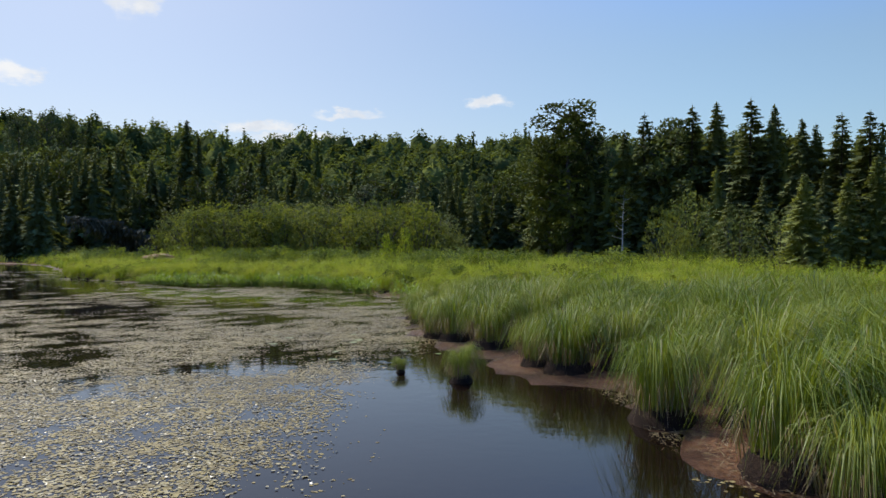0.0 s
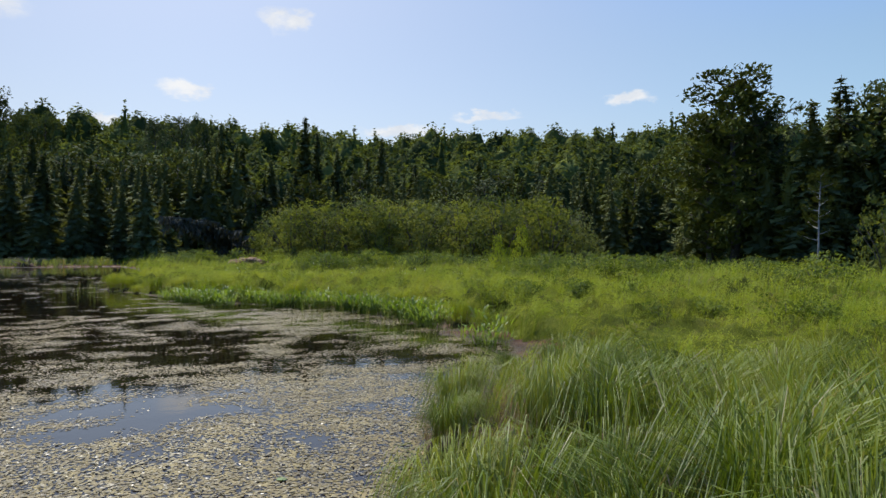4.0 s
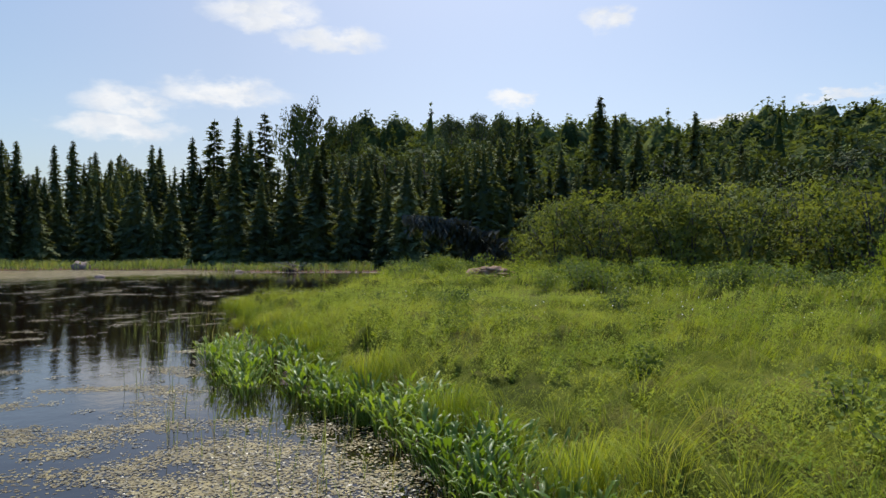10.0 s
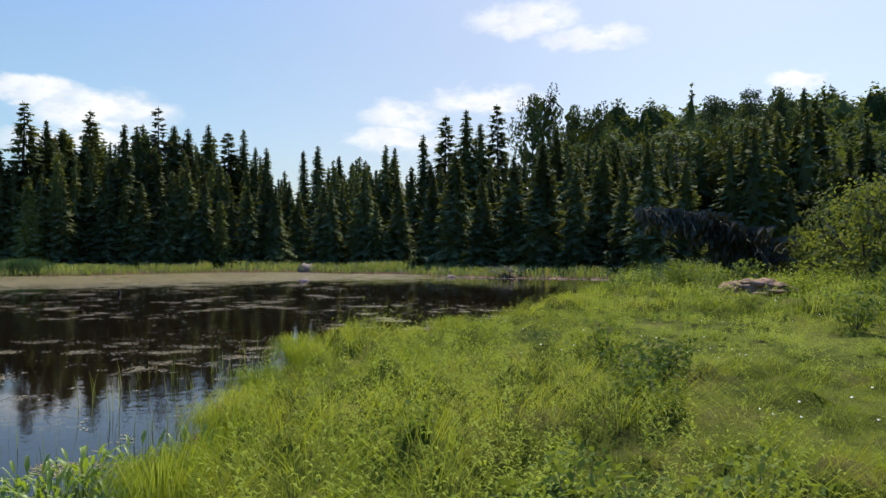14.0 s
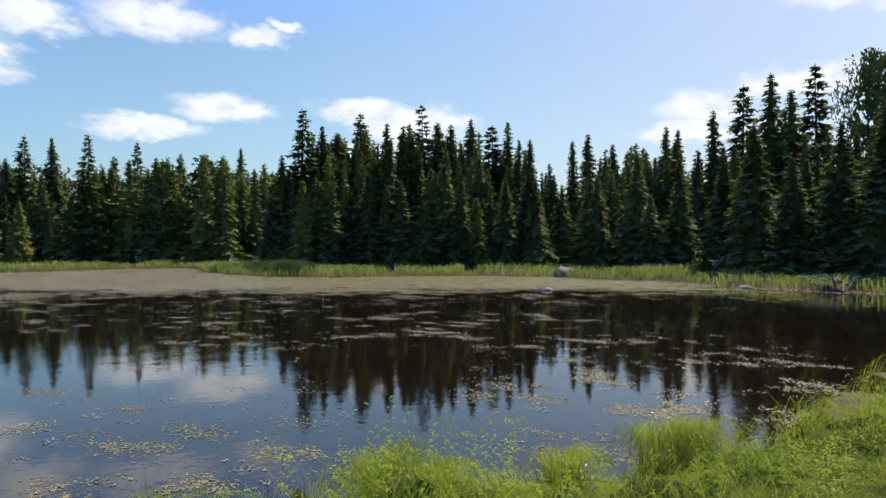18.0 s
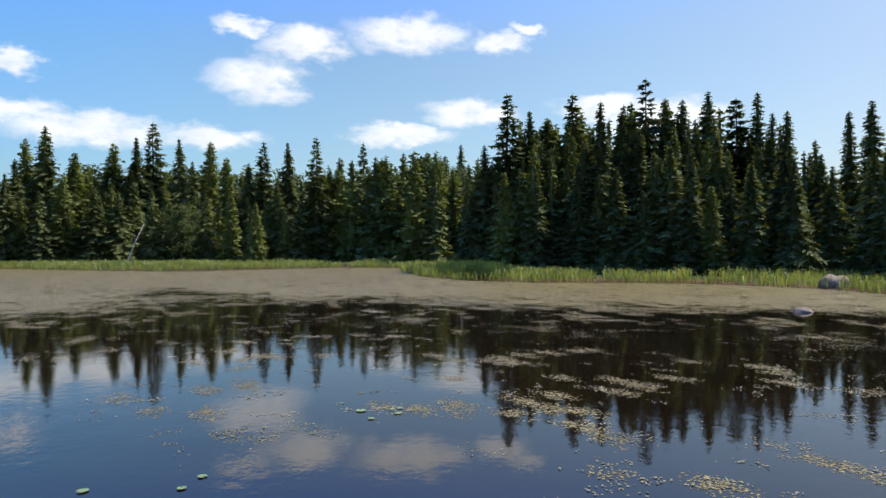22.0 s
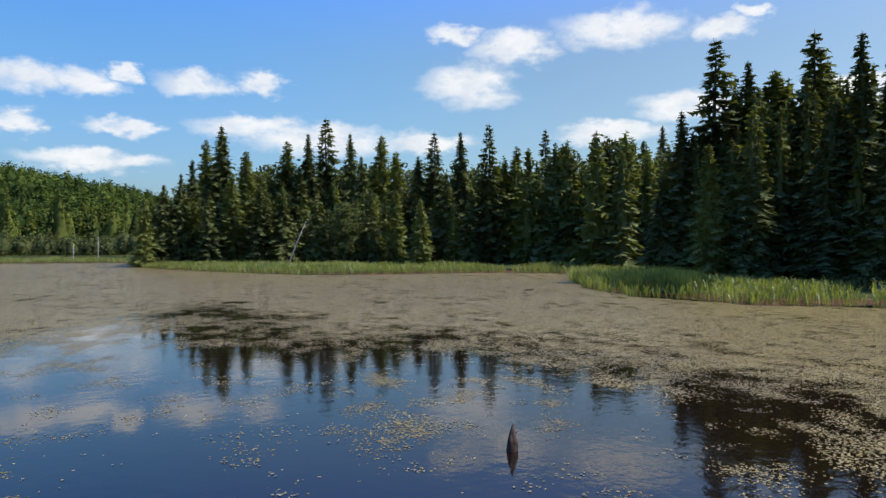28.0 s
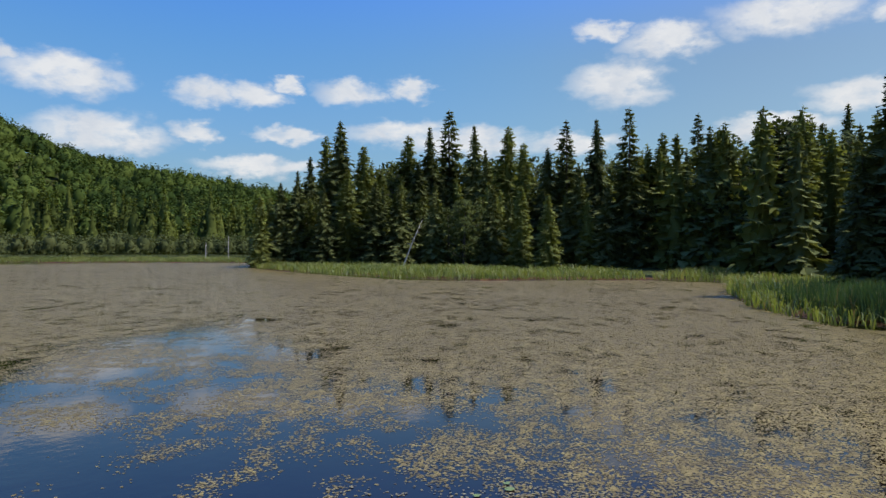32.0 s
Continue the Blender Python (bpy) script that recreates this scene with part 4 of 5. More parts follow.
# ---- grass ----
def blades(x, y, z, h, wd, lean_x, lean_y, rs, droop=0.25, rings=2):
    """Tapered grass blades that rise and arch over, as arrays of points and triangles."""
    n = len(x)
    a = rs.rand(n) * 6.283
    base = np.stack([x, y, z], 1)
    side = np.stack([np.cos(a) * wd / 2, np.sin(a) * wd / 2, 0 * a], 1)
    lean = np.stack([lean_x * h, lean_y * h, 0 * h], 1)
    bow = droop * np.minimum(1.6, np.hypot(lean_x, lean_y) + 0.25)
    pts = []
    for i in range(rings + 1):
        s = i / rings
        up = h * ((1 + bow) * s - bow * 1.35 * s ** 3)
        c = base + lean * s ** 1.8
        c[:, 2] += up
        if i < rings:
            k = side * (1.0 - 0.25 * s)
            pts += [c - k, c + k]
        else:
            pts.append(c)
    v = np.stack(pts, 1).reshape(-1, 3)
    tri = []
    for i in range(rings - 1):
        tri += [(2 * i, 2 * i + 1, 2 * i + 3), (2 * i, 2 * i + 3, 2 * i + 2)]
    tri.append((2 * rings - 2, 2 * rings - 1, 2 * rings))
    f = (np.array(tri)[None] + np.arange(n)[:, None, None] * (2 * rings + 1)).reshape(-1, 3)
    return v, f


CENTRE = np.array([(p[1], p[2]) for p in PATH[::3]])


def path_dist(x, y):
    best = np.full(np.shape(x), 1e9)
    for a, b in CENTRE:
        best = np.minimum(best, np.hypot(x - a, y - b))
    return best


EARTH = ((-17.4, 46.8, 2.2, 0.55), (-19.4, 47.9, 1.3, 0.5), (-15.9, 45.6, 0.9, 0.35))


def canopy(x, y):
    """Height of the grass over the meadow: hummocks of tall grass, short turf by the bare track."""
    h = 0.3 + 0.46 * smooth01(fnoise(x, y, 1.9, 31), 0.3, 0.7) + 0.4 * fnoise(x, y, 7.0, 33)
    bare = np.hypot((x + 16.5) / 4.2, (y - 45.5) / 3.0)
    track = np.hypot((x + 12) / 7.5, (y - 41.5) / 3.2)
    short = np.minimum(smooth01(bare, 0.7, 1.6), 0.5 + 0.5 * smooth01(track, 0.5, 1.5))
    cove = 0.62 + 0.38 * smooth01(np.hypot((x - 2.0) / 3.0, (y - 19.5) / 4.0), 0.7, 1.3)
    worn = np.full(np.shape(x), 9.0)
    for px, py, rx, ry in EARTH:
        u, w_ = (x - px) * 0.765 + (y - py) * 0.644, (y - py) * 0.765 - (x - px) * 0.644
        worn = np.minimum(worn, np.hypot(u / rx, w_ / ry) + (fnoise(x, y, 0.6, 37) - 0.5) * 0.9)
    return h * (0.22 + 0.78 * short) * cove * smooth01(worn, 0.75, 1.25)


def scatter(n, x0, x1, y0, y1, rs):
    return rs.uniform(x0, x1, n), rs.uniform(y0, y1, n)


def land(n, box, lo, hi, rs, clump=0.0):
    """Spots on the meadow whose distance from the drone's line lies between lo and hi, gathered into clumps."""
    xs, ys, m = [], [], 0
    while m < n:
        x, y = scatter(n, *box, rs)
        pd = path_dist(x, y)
        k = (pd >= lo) & (pd < hi)
        x, y = x[k], y[k]
        k = (shore_rough(x, y) > np.where((y < 17) & (x > -3), 0.95, np.where(y < 30, 0.45, 0.12))) & (mud_flat(x, y) > 1.0)
        xs.append(x[k]), ys.append(y[k])
        m += int(k.sum())
    x, y = np.concatenate(xs)[:n], np.concatenate(ys)[:n]
    if clump:
        cx, cy, _ = tuft_of(x, y, clump)
        x, y = x + (cx - x) * 0.38, y + (cy - y) * 0.38
    return x, y


def tuft_of(x, y, size):
    """The heart of the tuft that a spot belongs to, nearest of a jittered grid, and a number for that tuft."""
    bx, by, bd, bn = np.zeros_like(x), np.zeros_like(x), np.full(x.shape, 1e9), np.zeros_like(x)
    for i in (-1, 0, 1):
        for j in (-1, 0, 1):
            ix, iy = np.floor(x / size) + i, np.floor(y / size) + j
            cx, cy = (ix + 0.15 + 0.7 * lattice(ix, iy, 3)) * size, (iy + 0.15 + 0.7 * lattice(ix, iy, 8)) * size
            d = np.hypot(x - cx, y - cy)
            k = d < bd
            bx, by, bd, bn = np.where(k, cx, bx), np.where(k, cy, by), np.where(k, d, bd), np.where(k, lattice(ix, iy, 17), bn)
    return bx, by, bn


def on_bank(x, y):
    """The strip of big sedge tussocks along the eastern bank."""
    return (y < 18.5) & (x > -1.0) & (x < 8.5)


def meadow(name, label, n, box, lo, hi, width, mat, seed, tall, clump, rings):
    rs = np.random.RandomState(seed)
    x, y = land(n, box, lo, hi, rs, clump)
    h = canopy(x, y) * rs.uniform(0.7, 1.06, n) * tall
    cx, cy, num = tuft_of(x, y, clump)
    ox, oy = (x - cx) / clump, (y - cy) / clump
    r2 = ox * ox + oy * oy
    h = np.minimum(h * (0.5 + 0.85 * num), 0.92) * (1.12 - 1.1 * np.minimum(r2 * 2.2, 0.7))
    k = (h > 0.08) & ((rs.rand(n) < 0.3) | ~on_bank(x, y))
    x, y, h, ox, oy = x[k], y[k], h[k], ox[k], oy[k]
    z = ground_z(x, y)
    wind = 0.15 + 0.45 * fnoise(x, y, 2.2, 40)
    lx = wind + ox * 2.6 + rs.normal(0, 0.28, len(x))
    ly = wind * 0.1 + oy * 2.6 + rs.normal(0, 0.28, len(x))
    v, f = blades(x, y, z - 0.02, h, width * rs.uniform(0.6, 1.4, len(x)), lx, ly, rs, 0.75, rings)
    ob = new(name, mesh_of(name, v, f, mat))
    return tagged(ob, label, "grass", kind="stuff")


meadow("meadow_grass", "lush green meadow grass bent by the wind", 46000, (-36, 12, 2, 50), 0, 5, 0.005, M_MEADOW, 1, 0.86, 0.75, 3)
meadow("meadow_grass", "lush green meadow grass bent by the wind", 64000, (-36, 12, 2, 50), 5, 10.5, 0.0075, M_MEADOW, 4, 0.9, 0.75, 2)
meadow("meadow_grass", "lush green meadow grass bent by the wind", 62000, (-42, 32, 0, 66), 10.5, 24, 0.022, M_FIELD, 2, 1.05, 0.9, 2)
meadow("meadow_grass", "lush green meadow grass bent by the wind", 25000, (-45, 60, 0, 90), 24, 60, 0.06, M_FIELD, 3, 1.1, 1.4, 2)


# the thick of the grass under the blades: one hummocky sheet over the meadow
def turf_sheet(name, xs, ys, size):
    gx, gy = np.meshgrid(xs, ys, indexing="ij")
    nx, ny = gx.shape
    rs = np.random.RandomState(23)
    st = (xs[1] - xs[0]) * 0.3
    x, y = gx.ravel() + rs.uniform(-st, st, gx.size), gy.ravel() + rs.uniform(-st, st, gx.size)
    d = shore_rough(x, y)
    cx, cy, num = tuft_of(x, y, size)
    r2 = ((x - cx) ** 2 + (y - cy) ** 2) / size ** 2
    rim = smooth01(d - np.where((y < 17) & (x > -3), 1.25, np.where(y < 30, 0.6, 0.2)), 0.0, 0.6) * smooth01(mud_flat(x, y), 1.0, 1.3)
    h = canopy(x, y) * (0.42 + 1.05 * num) * (0.92 - 1.5 * np.minimum(r2 * 1.6, 0.42)) * rs.uniform(0.8, 1.15, len(x))
    z = ground_z(x, y, d) - 0.04 + (0.07 + h * np.where(on_bank(x, y), 0.45, 0.52)) * rim
    i = (np.arange(nx - 1)[:, None] * ny + np.arange(ny - 1)[None]).ravel()
    f = np.concatenate([np.stack([i, i + ny, i + ny + 1], 1), np.stack([i, i + ny + 1, i + 1], 1)])
    f = f[rim[f].max(1) > 0.01]
    u, inv = np.unique(f, return_inverse=True)
    ob = new(name, mesh_of(name, np.stack([x, y, z], 1)[u], inv.reshape(-1, 3), M_TURF, True))
    return tagged(ob, "thick hummocky green grass of the wet meadow", "grass", kind="stuff")


turf_sheet("meadow_turf", np.arange(-40, 9, 0.2), np.arange(4, 56, 0.2), 0.75)
turf_sheet("meadow_turf", np.arange(8.8, 36, 0.4), np.arange(4, 62, 0.4), 1.2)
turf_sheet("meadow_turf", np.arange(-36, 9, 0.4), np.arange(55.8, 70, 0.4), 1.2)


def forbs(name, label, n, box, lo, hi, leaf, leaves, mat, seed, tall):
    """Leafy shoots: leaves in a spiral up each stem, gathered in patches."""
    rs = np.random.RandomState(seed)
    x, y = land(n * 3, box, lo, hi, rs, 0.8)
    k = fnoise(x, y, 2.4, 91) * 0.7 + fnoise(x, y, 7.0, 93) * 0.3 + 0.2 * rs.rand(len(x)) > np.where((y < 18) & (x > -5), 0.72, np.where(y < 25, 0.65, 0.61))
    x, y = x[k][:n], y[k][:n]
    n = len(x)
    h = np.maximum(canopy(x, y), 0.3) * rs.uniform(0.75, 1.1, n) * tall * (0.75 + 0.7 * fnoise(x, y, 1.2, 97))
    h *= smooth01(shore_rough(x, y), -0.1, 0.9)
    z = ground_z(x, y)
    lx, ly = rs.normal(0.12, 0.12, n), rs.normal(0, 0.12, n)
    s = (np.arange(leaves) + 0.5) / leaves
    s = 0.25 + 0.75 * s[None] + rs.uniform(-0.04, 0.04, (n, leaves))
    an = np.arange(leaves)[None] * 2.4 + rs.rand(n, 1) * 6.283
    c = np.stack([x[:, None] + lx[:, None] * h[:, None] * s, y[:, None] + ly[:, None] * h[:, None] * s, z[:, None] + h[:, None] * s], 2)
    ln = leaf * (1.25 - 0.7 * (s - 0.3)) * rs.uniform(0.7, 1.3, (n, leaves))
    d = np.stack([np.cos(an), np.sin(an), rs.uniform(0.3, 1.3, an.shape)], 2) * ln[..., None]
    w = np.stack([-np.sin(an), np.cos(an), 0 * an], 2) * (ln * 0.16)[..., None]
    sag = np.zeros_like(d)
    sag[..., 2] = -ln * 0.55
    v = np.stack([c, c + d * 0.5 - w, c + d * 0.5 + w, c + d + sag], 2).reshape(-1, 3)
    m = n * leaves
    f = (np.array([(0, 1, 2), (1, 3, 2)])[None] + np.arange(m)[:, None, None] * 4).reshape(-1, 3)
    return tagged(new(name, mesh_of(name, v, f, mat)), label, "plants", kind="stuff")


forbs("meadow_forbs", "leafy green forbs growing through the meadow grass", 8000, (-36, 12, 2, 50), 0, 11, 0.066, 14, M_FORB, 8, 1.0)
forbs("meadow_forbs", "leafy green forbs growing through the meadow grass", 6000, (-42, 34, 2, 66), 11, 30, 0.13, 9, M_FORB, 9, 1.1)
forbs("meadow_forbs", "leafy green forbs growing through the meadow grass", 4000, (-40, 40, 4, 72), 24, 60, 0.2, 8, M_SHRUB, 10, 1.2)


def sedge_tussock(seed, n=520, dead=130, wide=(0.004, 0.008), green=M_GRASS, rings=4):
    """A sedge tussock 1 m tall: a fountain of arching blades over a skirt of dead straw."""
    rs = np.random.RandomState(seed)
    root = new("sedge_tussock")
    for nm, k, mat, hh, ln in (("tuft", n, green, 0.74, 1.0), ("dead_straw", dead, M_STRAW, 0.32, 1.2)):
        a, r = rs.rand(k) * 6.283, 0.34 * np.sqrt(rs.rand(k))
        r = r * 0.7 if nm == "tuft" else 0.22 + 0.14 * rs.rand(k)
        x, y = np.cos(a) * r, np.sin(a) * r
        out = rs.uniform(0.02, 1.1 * ln, k) ** 0.9 + r * 1.0
        h = hh * rs.uniform(0.7, 1.15, k) * (1.1 - 0.34 * out)
        z = 0.24 - r * 0.5 if nm == "tuft" else rs.uniform(0.1, 0.24, k)
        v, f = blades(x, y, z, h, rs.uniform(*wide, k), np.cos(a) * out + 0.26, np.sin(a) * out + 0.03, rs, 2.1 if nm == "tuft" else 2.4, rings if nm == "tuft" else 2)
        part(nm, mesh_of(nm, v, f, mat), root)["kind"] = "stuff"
    so = Soup()
    so.tube([(0, 0, -0.25), (0.02, 0, 0.0), (0, 0.02, 0.16), (0, 0, 0.26)], [0.38, 0.34, 0.26, 0.1], 10)
    part("root_mound", so.mesh("root_mound", M_PEAT, True), root)
    return tagged(root, "tall sedge tussock with arching green blades on the bank", "grass", "sedge tussocks on the bank")


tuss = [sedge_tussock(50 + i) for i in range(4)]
reedy = [sedge_tussock(55 + i, 420, 60, (0.0035, 0.007), M_MEADOW) for i in range(3)]
rear = 0
rnd = random.Random(12)
made = 0


def put_copy(stock, i, m):
    src = stock[i % len(stock)]
    ob = copy_thing(src, pose(0, 0, 0)) if i >= len(stock) else src
    ob.matrix_basis = m
    return ob


# along the bank of the meadow, then a second row just behind
for row, gap, size in ((0.5, 1.0, 0.95), (1.4, 1.0, 0.95)):
    for k in range(2, len(SHORE_MEADOW) - 6):
        (x0, y0), (x1, y1) = SHORE_MEADOW[k], SHORE_MEADOW[k + 1]
        L = math.hypot(x1 - x0, y1 - y0)
        for s in range(max(1, int(L / gap))):
            f = (s + rnd.random()) * gap / L
            nx, ny = (y1 - y0) / L, -(x1 - x0) / L
            off = row + rnd.uniform(-0.25, 0.35) - (0.4 if y0 < 7 else 0.15)
            x, y = x0 + (x1 - x0) * f + nx * off, y0 + (y1 - y0) * f + ny * off
            if float(mud_flat(np.array([x]), np.array([y]))[0]) < 1.05 or y > 25.5 and row > 1.2 or row > 1.2 and y > 19 or row < 0.8 and 18.2 < y < 21.4:
                continue
            sc = size * rnd.choice((0.55, 0.8, 0.92, 1.0, 1.1)) * rnd.uniform(0.92, 1.08) * (1.15 if y < 6.9 else 1.08 if y < 16 else 0.85)
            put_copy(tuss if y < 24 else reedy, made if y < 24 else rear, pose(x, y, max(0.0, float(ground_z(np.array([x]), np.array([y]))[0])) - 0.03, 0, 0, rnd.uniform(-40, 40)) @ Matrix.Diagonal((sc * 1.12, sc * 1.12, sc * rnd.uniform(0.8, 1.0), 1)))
            made, rear = made + (y < 24), rear + (y >= 24)
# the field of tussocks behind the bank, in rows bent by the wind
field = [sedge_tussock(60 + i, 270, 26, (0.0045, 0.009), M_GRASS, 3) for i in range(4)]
more = 0
for i in range(9):
    for j in range(18):
        x, y = 0.6 + 0.98 * i + rnd.uniform(-0.3, 0.3), 2.6 + 0.93 * j + rnd.uniform(-0.3, 0.3)
        if float(shore_dist(np.array([x]), np.array([y]))[0]) < 1.5 or x > 8.3:
            continue
        sc = rnd.choice((0.75, 0.95, 1.1, 1.2)) * (0.95 if y < 14 else 0.8)
        put_copy(field, more, pose(x, y, float(ground_z(np.array([x]), np.array([y]))[0]) - 0.03, 0, 0, rnd.uniform(-40, 40)) @ Matrix.Diagonal((sc * 1.2, sc * 1.2, sc * rnd.uniform(0.8, 1.0), 1)))
        more += 1
for x, y, sc in ((0.25, 9.4, 0.5), (-0.62, 10.1, 0.22), (-0.4, 20.2, 0.42),):
    put_copy(tuss, made, pose(x, y, 0.0, 0, 0, rnd.uniform(0, 360)) @ Matrix.Scale(sc, 4))
    made += 1


def arrowhead(seed):
    """A broad-leaved marsh plant 0.6 m tall: folded lance leaves on arching stalks."""
    rnd = random.Random(seed)
    root = new("arrowhead_plant")
    stalks = Soup()
    for i in range(13):
        a, r = i * 2.4 + rnd.uniform(-0.4, 0.4), rnd.uniform(0.06, 0.3)
        top = rnd.uniform(0.26, 0.52)
        o = Vector((math.cos(a), math.sin(a), 0))
        foot, head_ = o * 0.04 + Vector((0, 0, -0.15)), o * r + Vector((0, 0, top))
        stalks.tube([foot, (foot + head_) / 2 + Vector((0, 0, 0.05)), head_], [0.007, 0.006, 0.004], 3)
        L, W = rnd.uniform(0.2, 0.36), rnd.uniform(0.017, 0.032)
        s = Vector((-o.y, o.x, 0))
        up = rnd.uniform(0.5, 2.4)
        e = (o + Vector((0, 0, up))).normalized()
        fold = Vector((0, 0, 0.35 * W))
        q = [head_, head_ + e * L * 0.35 + s * W + fold, head_ + e * L * 0.35, head_ + e * L * 0.35 - s * W + fold,
             head_ + e * L * 0.75 + s * W * 0.6 + fold - Vector((0, 0, 0.03)), head_ + e * L * 0.75 - Vector((0, 0, 0.03)), head_ + e * L * 0.75 - s * W * 0.6 + fold - Vector((0, 0, 0.03)), head_ + e * L - Vector((0, 0, 0.09))]
        leaf = Soup()
        leaf.add([tuple(p) for p in q], [(0, 2, 1), (0, 3, 2), (1, 2, 5), (1, 5, 4), (2, 3, 6), (2, 6, 5), (4, 5, 7), (5, 6, 7)])
        part("leaf", leaf.mesh("leaf", M_ARROW, True), root)
    part("foliage_base", stalks.mesh("foliage_base", M_ARROW, True), root)["kind"] = "stuff"
    return tagged(root, "bright green broad-leaved arrowhead plant at the water's edge", "marsh plant", "arrowhead plants")


arrows = [arrowhead(80 + i) for i in range(5)]
count = 0
for k in range(13, 22):
    (x0, y0), (x1, y1) = SHORE_MEADOW[k], SHORE_MEADOW[k + 1]
    L = math.hypot(x1 - x0, y1 - y0)
    for s in range(int(L / (0.056 if 16 <= k else 0.25))):
        f = rnd.random()
        off = rnd.uniform(-0.5, 0.5) if k < 20 else rnd.uniform(-1.2, 0.5)
        x, y = x0 + (x1 - x0) * f + (y1 - y0) / L * off, y0 + (y1 - y0) * f - (x1 - x0) / L * off
        put_copy(arrows, count, pose(x, y, max(-0.08, float(ground_z(np.array([x]), np.array([y]))[0])), 0, 0, rnd.uniform(0, 360)) @ Matrix.Scale(rnd.uniform(0.6, 0.98), 4))
        count += 1


def low_shrub(seed):
    """A knee-high leafy shrub: a few stems and a rounded mass of small leaves."""
    rnd = random.Random(seed)
    root = new("low_shrub")
    cr = Soup()
    for i in range(6):
        a, L = i * 1.05 + rnd.uniform(-0.3, 0.3), rnd.uniform(0.1, 0.42)
        st = Soup()
        tip = (math.cos(a) * L, math.sin(a) * L, rnd.uniform(0.6, 1.0))
        st.tube([(0, 0, -0.1), (tip[0] * 0.5, tip[1] * 0.5, 0.4), tip], [0.012, 0.009, 0.003], 3)
        part("stem", st.mesh("stem", M_BARK, True), root)
        for f in (0.45, 0.7, 0.95):
            leaf_clump(cr, rnd, (tip[0] * f * 1.2, tip[1] * f * 1.2, tip[2] * f), 0.22, 24, 0.05)
    part("crown", cr.mesh("crown", M_SHRUB), root)
    return tagged(root, "low leafy green shrub standing in the meadow grass", "shrub", "low shrubs in the meadow")


lows = [low_shrub(70 + i) for i in range(3)]
count = 0
for x0, y0, sx, sy, n in ((-9, 53, 7, 4, 34), (2, 47, 6, 5, 26), (-19, 60, 6, 3, 18), (12, 42, 6, 3, 16), (-0.6, 47.4, 1.3, 0.7, 7), (-18.5, 57, 3, 1.5, 12), (-12, 50.5, 3, 1.5, 10), (-27, 55, 2.5, 3, 10), (-8, 38, 6, 4, 16), (-1, 31, 4, 4, 14), (-14, 41, 4, 2.5, 8), (4, 24, 3, 4, 8)):
    for i in range(n):
        x, y = x0 + rnd.gauss(0, sx * 0.6), y0 + rnd.gauss(0, sy * 0.6)
        if float(shore_dist(np.array([x]), np.array([y]))[0]) < 1.5 or math.hypot(x + 16, y - 45) < 4:
            continue
        sc = rnd.uniform(0.9, 1.5) if y0 > 42.5 or x0 > 10 else rnd.uniform(0.6, 0.85)
        put_copy(lows, count, pose(x, y, float(ground_z(np.array([x]), np.array([y]))[0]), 0, 0, rnd.uniform(0, 360)) @ Matrix.Diagonal((sc * 1.2, sc * 1.2, sc, 1)))
        count += 1
young = alder(44, M_FORB)
for i, (x, y, h) in enumerate(((-4.1, 49.4, 2.3), (-2.8, 50.2, 2.8), (-3.5, 49.2, 1.6))):
    c = copy_thing(young, pose(0, 0, 0)) if i else young
    c.name = "sapling"
    c.matrix_basis = pose(x, y, 0.25, 0, 0, rnd.uniform(0, 360)) @ Matrix.Diagonal((h / 9.5, h / 9.5, h / 4.6, 1))
    tagged(c, "young leafy sapling standing in the meadow", "tree", "saplings")

# reeds and grass along the far shores
rs = np.random.RandomState(77)
xs, ys = [], []
for k in range(len(SHORE_FAR) - 3):
    (x0, y0), (x1, y1) = SHORE_FAR[k], SHORE_FAR[k + 1]
    L = math.hypot(x1 - x0, y1 - y0)
    n = int(L * 240)
    f, off = rs.rand(n), rs.uniform(0, 1, n) ** 1.4 * 16
    nx, ny = (y1 - y0) / L, -(x1 - x0) / L
    xs.append(x0 + (x1 - x0) * f + nx * off), ys.append(y0 + (y1 - y0) * f + ny * off)
x, y = np.concatenate(xs), np.concatenate(ys)
d = shore_rough(x, y)
k = d > 0.1
x, y, d = x[k], y[k], d[k]
h = (0.3 + 0.75 * fnoise(x, y, 2.5, 61)) * rs.uniform(0.6, 1.25, len(x))
v, f = blades(x, y, ground_z(x, y, d) - 0.02, h, rs.uniform(0.03, 0.065, len(x)), rs.normal(0.25, 0.45, len(x)), rs.normal(0, 0.45, len(x)), rs, 0.6)
tagged(new("shore_reeds", mesh_of("shore_reeds", v, f, M_REED)), "green reeds and sedge along the far shore", "reeds", kind="stuff")

# a stand of tall cattails along the point
rs = np.random.RandomState(78)
xs, ys = [], []
for (x0, y0), (x1, y1), n in (((-71.2, 31.2), (-72, 29.2), 900), ((-72, 29.2), (-78.2, 24.2), 3000)):
    L = math.hypot(x1 - x0, y1 - y0)
    f, off = rs.rand(n), 1.0 + rs.uniform(0, 1, n) ** 1.2 * 3.6
    xs.append(x0 + (x1 - x0) * f + (y1 - y0) / L * off), ys.append(y0 + (y1 - y0) * f - (x1 - x0) / L * off)
x, y = np.concatenate(xs), np.concatenate(ys)
k = fnoise(x, y, 2.0, 63) > 0.36
x, y = x[k], y[k]
h = rs.uniform(0.6, 1.2, len(x)) * (0.75 + 0.5 * fnoise(x, y, 2.5, 65))
v, f = blades(x, y, ground_z(x, y) - 0.02, h, rs.uniform(0.02, 0.035, len(x)), rs.normal(0.1, 0.14, len(x)), rs.normal(0, 0.14, len(x)), rs, 0.2, 3)
